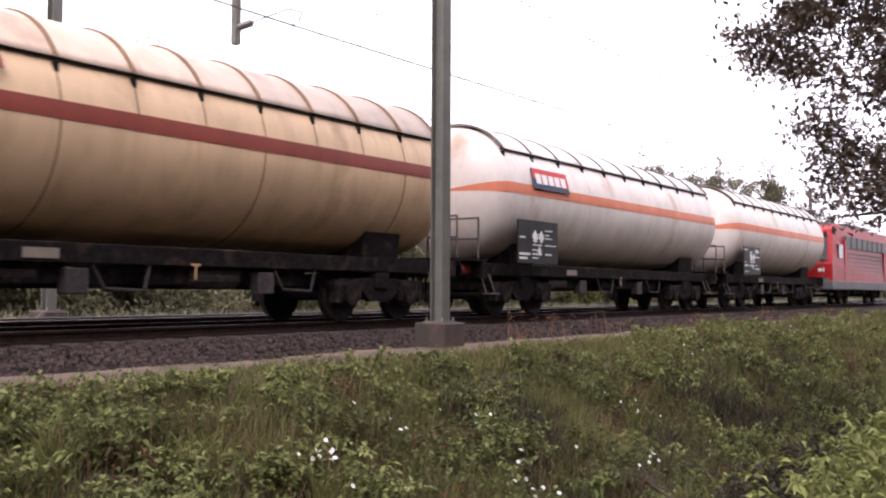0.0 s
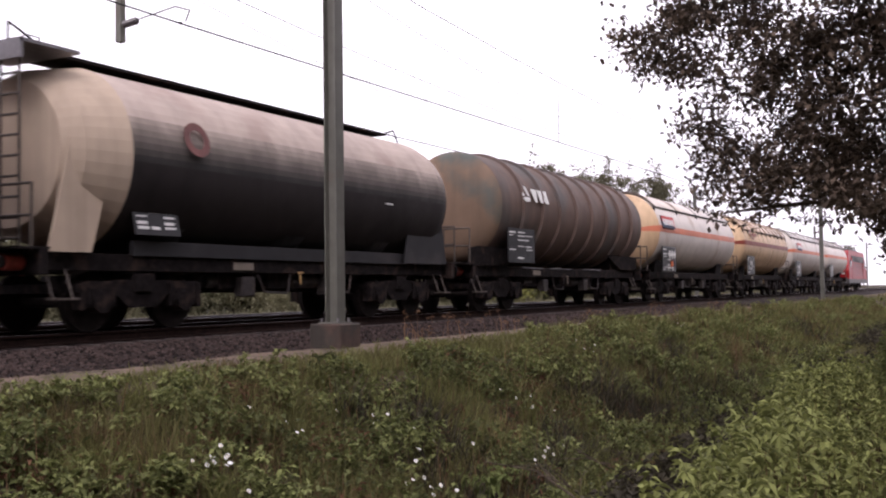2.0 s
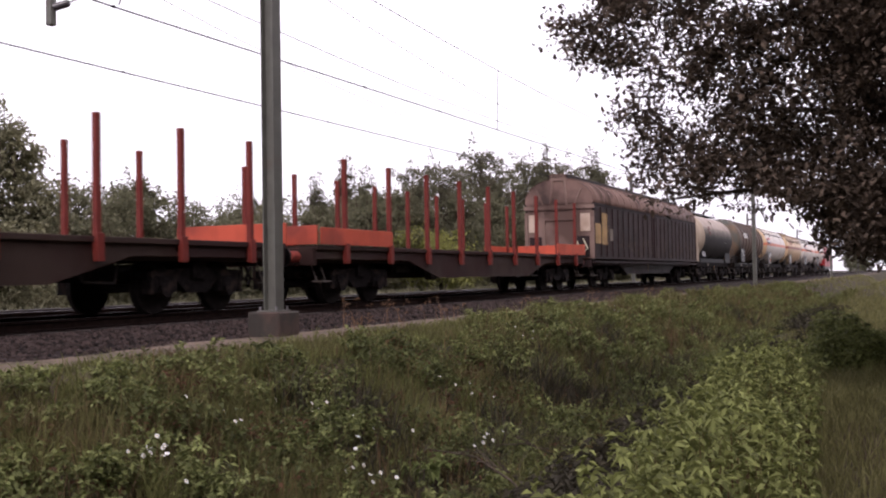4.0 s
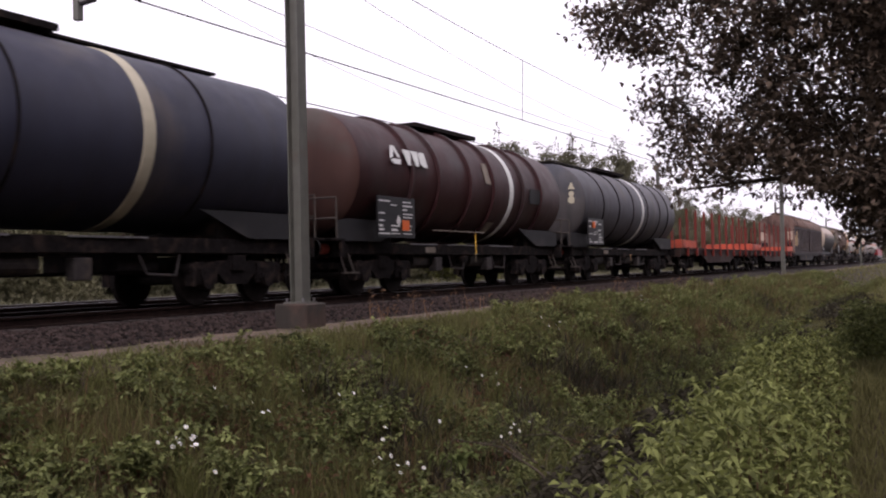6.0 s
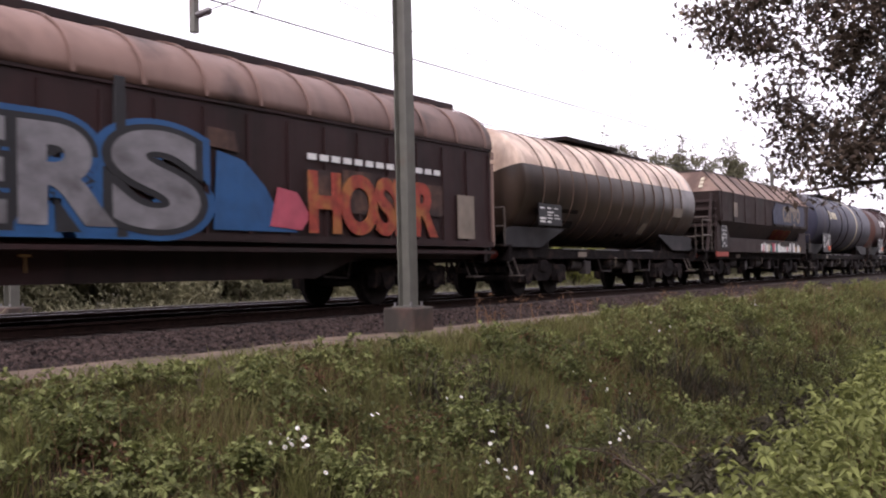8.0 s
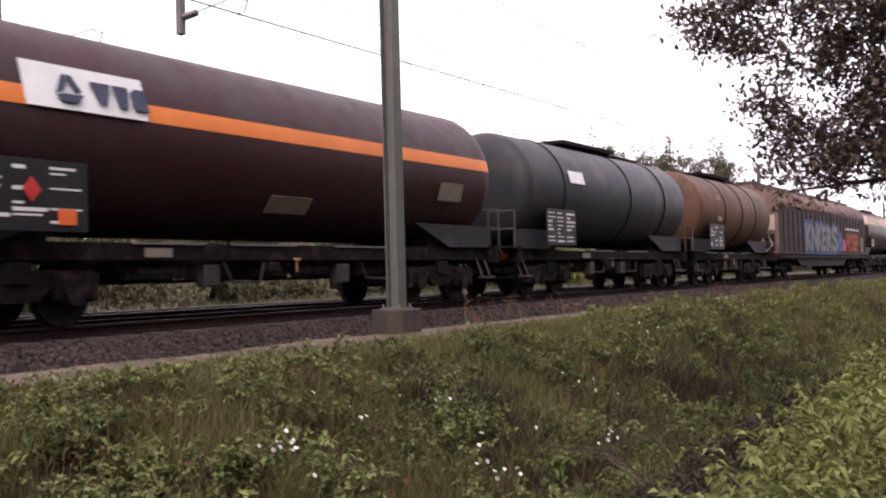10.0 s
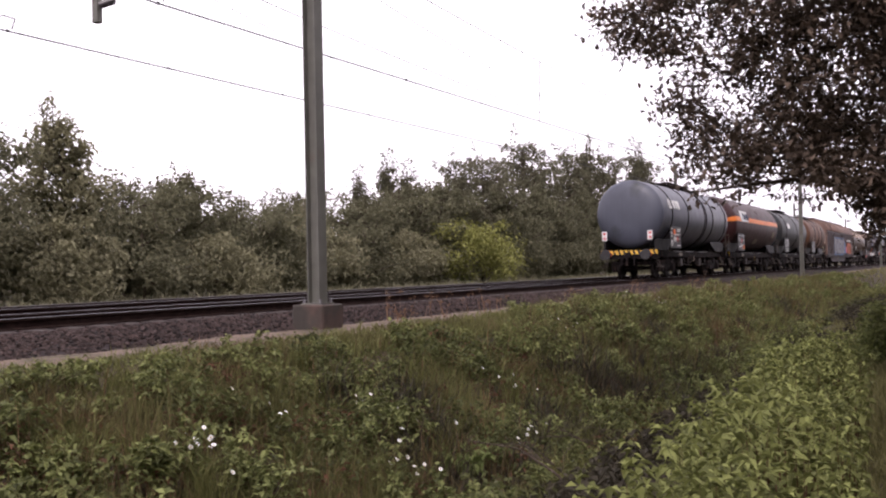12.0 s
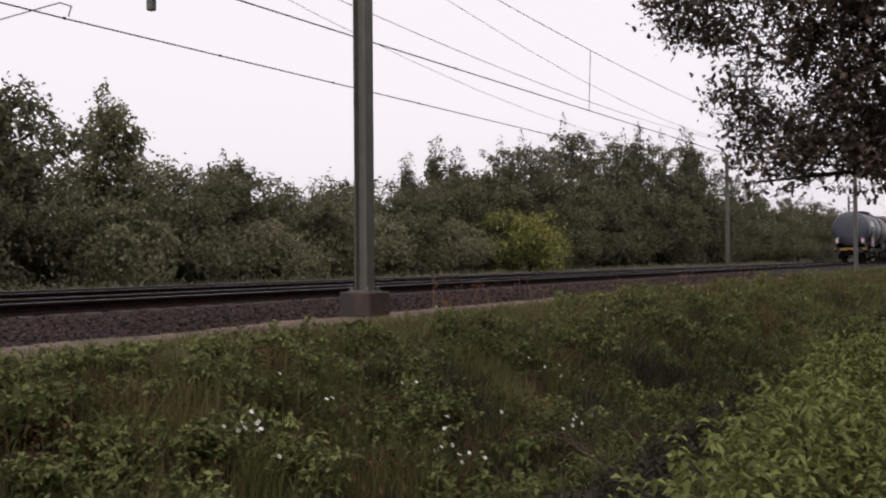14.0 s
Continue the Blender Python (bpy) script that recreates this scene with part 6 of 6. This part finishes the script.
def tree(name, label, seed, height, width, mat, leaves, leaf, low=0.12, shape="round", category="tree"):
    """A tree at the origin: tapered trunk, limbs, and a crown of leaf clumps with gaps."""
    rng = np.random.default_rng(seed)
    t = thing(name, label, category, "trees behind the railway")
    bm = bmesh.new()
    bend = rng.normal(0, 0.06, (6, 2)).cumsum(0) * height / 6
    trunk = [(bend[i][0], bend[i][1], height * 0.92 * i / 5) for i in range(6)]
    tapered(bm, trunk, 0.028 * height + 0.03, 0.015)
    clumps = []
    n_limbs = 44 if shape != "bush" else 20
    for i in range(n_limbs):
        f = low + (0.97 - low) * (i + rng.uniform(0, 1)) / n_limbs
        base = Vector(trunk[0]).lerp(Vector(trunk[-1]), f)
        if shape == "spire":
            reach = width * 0.5 * (1.05 - f) ** 0.75 * rng.uniform(0.6, 1.15)
        elif shape == "bush":
            reach = width * 0.5 * math.sqrt(max(0.05, 1 - (f * 1.02) ** 2)) * rng.uniform(0.6, 1.15)
        else:
            reach = width * 0.5 * math.sqrt(max(0.06, 1 - ((f - 0.45) / 0.62) ** 2)) * rng.uniform(0.55, 1.2)
        g = rng.uniform(0, 2 * math.pi)
        rise = reach * rng.uniform(0.1, 0.7)
        tip = base + Vector((math.cos(g) * reach, math.sin(g) * reach, rise))
        mid = base.lerp(tip, 0.5) + Vector((0, 0, reach * 0.08))
        tapered(bm, [base, mid, tip], 0.012 * height * (1.1 - f) + 0.012, 0.008, 5)
        for k in range(3):
            u = (0.45, 0.75, 1.0)[k]
            p = base.lerp(tip, u) + Vector(rng.normal(0, 0.12 * reach + 0.05, 3))
            clumps.append((p, (0.30 + 0.30 * rng.uniform()) * (0.45 + 0.16 * width) * (1.25 - 0.85 * f)))
    shoots = []
    for i in range(16 if shape != "bush" else 9):
        g, f = rng.uniform(0, 2 * math.pi), rng.uniform(0.55, 0.95)
        out = width * (0.42 if shape == "bush" else 0.34) * (1.08 - f) ** 0.6 * rng.uniform(0.3, 1.1)
        foot = Vector((math.cos(g) * out, math.sin(g) * out, height * (f - 0.08)))
        tip = foot + Vector((rng.normal(0, 0.12), rng.normal(0, 0.12), rng.uniform(0.10, 0.22) * height))
        tapered(bm, [foot, foot.lerp(tip, 0.5), tip], 0.022, 0.005, 5)
        for k in range(30):
            u = rng.uniform(0.1, 1.05)
            p = foot.lerp(tip, u)
            wide = 0.16 * (1.15 - u) + 0.03
            shoots.append((p.x + rng.normal(0, wide), p.y + rng.normal(0, wide), p.z + rng.normal(0, 0.05)))
    part("trunk", bm, BARK, t)
    pts = shoots
    total = sum(r * r for _, r in clumps)
    for p, r in clumps:
        k = int(leaves * r * r / total * rng.uniform(0.6, 1.4)) + 3
        g = rng.normal(0, 0.55, (k, 3)) * np.array([r, r, r * 0.9])
        pts += [(p.x + a0, p.y + b0, max(0.05, p.z + c0)) for a0, b0, c0 in g]
    lens = rng.uniform(0.6, 1.35, len(pts)) * leaf
    me = leaf_cloud("crown", mat, pts, 0.35, lens, lens * 0.62, rng)
    part("crown", me, mat, t)
    return t


def make_trees():
    rnd = random.Random(3)
    protos = {
        "alder": tree("alder_tree", "dark green alder behind the railway", 1, 5.6, 4.2, TREE_GREENS[0], 10000, 0.188, 0.05),
        "alder2": tree("alder_tree", "dark green bushy alder with an uneven crown", 2, 5.0, 4.6, TREE_GREENS[0], 10000, 0.181, 0.04),
        "willow": tree("willow_tree", "grey-green willow with feathery top", 3, 5.8, 3.8, TREE_GREENS[1], 9000, 0.163, 0.05, "spire"),
        "birch": tree("birch_tree", "slender dark birch with a pointed crown", 4, 8.4, 3.8, TREE_GREENS[2], 10000, 0.188, 0.06, "spire"),
        "birch2": tree("birch_tree", "tall birch with drooping ragged crown", 5, 8.6, 5.0, TREE_GREENS[2], 11000, 0.194, 0.06),
        "shrub": tree("shrub", "low dark shrub at the wood's edge", 6, 2.6, 3.6, TREE_GREENS[0], 6000, 0.150, 0.02, "bush", "shrub"),
        "shrub2": tree("shrub", "low grey-green shrub at the wood's edge", 7, 2.4, 3.4, TREE_GREENS[1], 6000, 0.150, 0.02, "bush", "shrub"),
        "bright": tree("shrub", "bright yellow-green shrub beside the far track", 9, 2.9, 5.2, TREE_GREENS[3], 7500, 0.150, 0.02, "bush", "shrub"),
    }
    used = set()

    def put(kind, x, y, s=1.0, turn=None):
        g = rnd.uniform(0, 360) if turn is None else turn
        m = pose(x, y, ground_z(x, y) - 0.05, 0, 0, g)
        ob = protos[kind]
        if kind not in used:
            used.add(kind)
            ob.matrix_basis = m
            ob.scale = (s, s, s)
        else:
            c = copy_thing(ob, m)
            c.scale = (s, s, s)
    # the wood's edge, from the left of the view to its far right
    rows = [("willow", 23.5, 26.0, 1.16), ("alder", 18.6, 25.5, 1.08), ("alder2", 15.5, 26, 1.1), ("alder2", 20.8, 27.5, 0.9), ("shrub", 17.5, 23.8, 1.1), ("shrub2", 21.2, 23.6, 1.1),
            ("alder2", 26.6, 26.5, 0.88), ("alder", 29.8, 26.5, 0.88), ("shrub", 25.0, 23.8, 1.15), ("shrub2", 28.4, 23.8, 1.0), ("shrub", 31.6, 24.0, 1.2), ("alder2", 33.4, 27, 0.76),
            ("alder", 36.6, 27, 0.74), ("shrub2", 35.2, 24.2, 1.2), ("willow", 39.5, 27.5, 0.80), ("shrub", 38.8, 24.2, 1.1), ("birch", 43.6, 27.2, 0.72), ("alder2", 42.0, 26.0, 0.9),
            ("shrub2", 42.5, 24.0, 1.2), ("birch", 47.4, 27.6, 0.86), ("alder", 46.4, 26.0, 1.0), ("shrub", 46.2, 24.0, 1.2), ("birch", 50.3, 28.0, 0.83), ("birch2", 54.0, 27.0, 0.92), ("alder", 51.5, 26.6, 1.05),
            ("bright", 48.0, 22.4, 1.12), ("birch2", 57.8, 27.0, 0.98), ("alder2", 57, 25.2, 1.1), ("shrub", 56.6, 24.4, 1.1), ("birch", 61.5, 27.6, 0.94), ("alder", 62, 25.4, 1.1),
            ("birch2", 65.5, 27.5, 1.2), ("alder2", 67, 25.5, 1.15), ("birch", 69.8, 27.5, 1.08), ("birch2", 74, 27.2, 1.2), ("alder", 73, 25.5, 1.15), ("birch", 78.8, 27, 1.32), ("birch2", 83, 27, 1.28),
            ("alder2", 81, 25.4, 1.2), ("birch", 88.5, 26.5, 1.4), ("birch2", 94, 27, 1.34), ("alder", 90, 25.2, 1.2), ("alder2", 100, 26.5, 1.2), ("birch2", 107, 27, 1.0), ("alder", 114, 27, 1.3), ("birch2", 122, 28, 1.1),
            ("alder2", 132, 28, 1.4), ("birch2", 144, 29, 1.1), ("alder", 157, 30, 1.5), ("birch2", 172, 30, 1.2), ("alder2", 190, 32, 1.6), ("birch2", 212, 34, 1.3), ("alder", 240, 36, 1.8), ("birch2", 275, 38, 1.5), ("alder2", 320, 40, 2.2), ("birch2", 380, 44, 1.8),
            ("alder2", 460, 20, 2.2), ("birch2", 540, 30, 1.8), ("alder", 600, 5, 2.6), ("alder2", 520, -10, 2.4)]
    for k, x, y, s in rows:
        put(k, x, y, s)
    # unseen near-side trees, added to keep low sky light off the train
    for i in range(26):
        put(("alder", "birch2", "alder2")[i % 3], -46 + i * 5.6 + rnd.uniform(-1.2, 1.2), -13.5 + rnd.uniform(-2, 1.5), 2.5 + rnd.uniform(-0.3, 0.4))
    # second rank that closes the wood
    for i in range(26):
        x = 14 + i * 4.6 + rnd.uniform(-1, 1)
        put(rnd.choice(("alder", "alder2")), x, 31 + rnd.uniform(-1, 2), (0.78 if 24 < x < 42 else 1.05) * rnd.uniform(0.85, 1.05))


def make_oak():
    """The oak on the near verge, whose limbs hang into the view."""
    rng = np.random.default_rng(14)
    ox, oy, oz = 15.2, -0.9, -1.05
    t = thing("oak_tree", "dark oak with low leafy limbs hanging over the verge", "tree", at=pose(ox, oy, oz))
    bm = bmesh.new()
    trunk = [(0, 0, 0), (0.05, 0.05, 1.5), (-0.05, 0.1, 3.2), (0.1, 0.15, 5.2), (0.0, 0.1, 7.5)]
    tapered(bm, trunk, 0.36, 0.16, 12)
    # the crown's hanging lower edge: lowest above the trunk, rising in steps to the outer limb
    edge_y = [-4.0, 0.2, 0.9, 1.05, 1.85, 2.05, 2.2, 2.5, 2.9, 3.2, 3.3, 3.5, 3.75, 4.05, 4.2]
    edge_z = [0.5, 0.55, 0.75, 1.2, 1.2, 1.62, 1.62, 1.2, 1.45, 1.95, 2.6, 2.85, 3.15, 3.4, 5.5]
    sprays = []
    while len(sprays) < 2500:
        x = rng.uniform(11.4, 17.5)
        k = x / 12.0
        y, z = rng.uniform(-3.4, 4.3), rng.uniform(0.5, 6.4)
        low = float(np.interp(y, edge_y, edge_z))
        if z < low + 0.08:
            continue
        reach = max(0.0, (3.9 - y) / 3.0)
        gap = noise.noise((x * 0.5, y * 1.7, z * 1.7))
        if gap < 0.20 - 0.50 * min(1.0, reach) and z > low + 0.15:
            continue
        if rng.uniform() > 0.5 + 0.5 * min(1, reach) and z > 2.2:
            continue
        sprays.append((x - ox, y * k - oy, 0.569 + (z - 0.569) * k - oz))
    sprays = np.array(sprays)
    # limbs run from the trunk to the outermost sprays
    order = rng.permutation(len(sprays))[:46]
    for i in order:
        tip = Vector(sprays[i])
        foot = Vector((0, 0.1, max(2.0, min(6.5, tip.z * 0.72))))
        mid = foot.lerp(tip, 0.5) + Vector((0, 0, 0.35))
        tapered(bm, [foot, foot.lerp(mid, 0.5) + Vector((0, 0, 0.1)), mid, mid.lerp(tip, 0.5) + Vector((0, 0, 0.08)), tip], 0.085, 0.012, 7)
    pts = []
    for p in sprays:
        p = Vector(p)
        inward = (Vector((0, 0.1, p.z + 0.4)) - p).normalized()
        q = p + inward * rng.uniform(0.3, 0.7) + Vector(rng.normal(0, 0.08, 3))
        tapered(bm, [q, q.lerp(p, 0.5) + Vector((0, 0, 0.04)), p], 0.012, 0.003, 4)
        for c in range(2):
            w = p.lerp(q, 0.45 * c) + Vector(rng.normal(0, 0.05, 3))
            n = int(rng.integers(30, 52))
            g = rng.normal(0, 1, (n, 3)) * (0.125, 0.125, 0.095)
            pts += [(w.x + a0, w.y + b0, w.z + c0) for a0, b0, c0 in g]
    part("trunk", bm, BARK, t)
    lens = rng.uniform(0.060, 0.108, len(pts))
    part("crown", leaf_cloud("crown", OAK, pts, 0.12, lens, lens * 0.72, rng, fold=0.15, droop=0.15, shape="lobed"), OAK, t)


def make_flowers():
    rnd = random.Random(9)
    bm = bmesh.new()
    for i in range(14):
        a0 = 2 * math.pi * i / 14
        m = Matrix.Rotation(a0, 4, "Z")
        vs = [bm.verts.new(m @ Vector(v)) for v in ((0.006, -0.003, 0), (0.016, -0.005, 0.002), (0.024, 0, 0.0), (0.016, 0.005, 0.002), (0.006, 0.003, 0))]
        bm.faces.new(vs)
    petals = mesh_of(bm, "petals")
    bm = bmesh.new()
    bmesh.ops.create_icosphere(bm, subdivisions=1, radius=0.006, matrix=Matrix.Diagonal((1, 1, 0.5, 1)))
    centre = mesh_of(bm, "flower_centre")
    stem = mesh_of(rods(0.003, [(0, 0, -0.42), (0.01, 0.0, -0.2), (0, 0, 0)], sides=5), "stem")

    def daisy(x, y, h):
        d = thing("daisy", "white ox-eye daisy on a thin stem in the grass", "flower", "daisies on the bank", at=pose(x, y, ground_z(x, y) + h, rnd.uniform(20, 70), rnd.uniform(-15, 15), rnd.uniform(-30, 60)))
        part("petals", petals, PETAL, d)
        part("flower_centre", centre, POLLEN, d)
        part("stem", stem, GRASS, d)
    spots = [(6.75, 5.85, 15, 0.26), (8.1, 6.2, 4, 0.22), (8.6, 4.75, 9, 0.2), (9.7, 6.2, 5, 0.2), (10.7, 4.46, 8, 0.22), (9.4, 5.25, 6, 0.25), (13, 5.6, 7, 0.3), (18, 6.8, 9, 0.4), (27, 7.5, 9, 0.5)]
    for x, y, n, r in spots:
        for i in range(n):
            daisy(x + rnd.gauss(0, r), y + rnd.gauss(0, r * 0.8), rnd.uniform(0.36, 0.48))


def make_fern():
    f = thing("fern", "light green fern growing in the ditch bank", "fern", at=pose(9.6, 4.75, ground_z(9.6, 4.75)))
    rng = np.random.default_rng(2)
    for k in range(9):
        g = k * 2 * math.pi / 9 + rng.uniform(-0.2, 0.2)
        pts, lens = [], []
        for i in range(15):
            u = (i + 1) / 15
            out, up = 0.42 * u, 0.62 * u - 0.28 * u * u
            for s in (-1, 1):
                w = 0.10 * math.sin(math.pi * min(1, u * 0.9 + 0.12))
                pts.append((math.cos(g) * out - math.sin(g) * s * w * 0.4, math.sin(g) * out + math.cos(g) * s * w * 0.4, up))
                lens.append(w + 0.02)
        lens = np.array(lens)
        part("frond", leaf_cloud("frond", FERN, pts, 0.95, lens, lens * 0.45, rng), FERN, f)


def make_stones(bed):
    rng = np.random.default_rng(31)
    forms = []
    for k in range(5):
        bm = bmesh.new()
        bmesh.ops.create_icosphere(bm, subdivisions=1, radius=0.038)
        for v in bm.verts:
            v.co *= rng.uniform(0.7, 1.25)
        forms.append(bm)
    data = []
    for bm in forms:
        bm.verts.index_update()
        data.append((np.array([v.co[:] for v in bm.verts]), [tuple(v.index for v in f.verts) for f in bm.faces]))
    singles = [mesh_of(bm, "stone") for bm in forms]
    verts, faces = [], []
    n = 15000
    x = 5 + 45 * rng.uniform(0, 1, n) ** 1.5
    y = rng.uniform(9.85, 12.2, n)
    for i in range(n):
        z = float(np.interp(y[i], BED_Y, BED_Z)) + 0.005
        q = Euler(rng.uniform(0, 6.28, 3)).to_matrix()
        s = rng.uniform(0.6, 1.35)
        v0, f0 = data[i % 5]
        if i < 300:
            ob = part("stone", singles[i % 5], STONE_ONE, bed, at=Matrix.LocRotScale((8 + x[i] % 7, 10 + (y[i] % 1.1), float(np.interp(10 + (y[i] % 1.1), BED_Y, BED_Z)) + 0.012), q.to_quaternion(), None))
            continue
        k = len(verts)
        verts += (v0 @ np.array(q).T * s + (x[i], y[i], z)).tolist()
        faces += [tuple(k + j for j in f) for f in f0]
    ob = raw("ballast_stones", verts, faces, STONE, "stuff", "loose dark crushed ballast stones on the shoulder", "ballast")


# ---- the place ----
make_ground()
bed = make_track()
PORTALS = [-46.0, 14.2, 74.5, 137.0, 200.0, 262.0, 330.0]
lineside_mast(14.2, 9.72, -0.38, 8.6, "grey-green steel catenary mast on a concrete block")
lineside_mast(14.1, 20.4, -0.35, 8.6, "grey-green steel catenary mast beyond the far track")
portal(14.2)
overhead_wires(PORTALS)
distant_masts()
make_trees()
make_oak()
make_grass()
make_weeds()
make_nettles()
make_twigs()
make_fern()
make_flowers()
train = make_train()
make_stones(bed)


def motions():
    for vehicle, a0, b0 in zip(train, JOINTS, JOINTS[1:]):
        walk(vehicle, [(t, pose((a0 + b0) / 2 + s, TRACK_Y, 0)) for t, s in RUN])


motions()
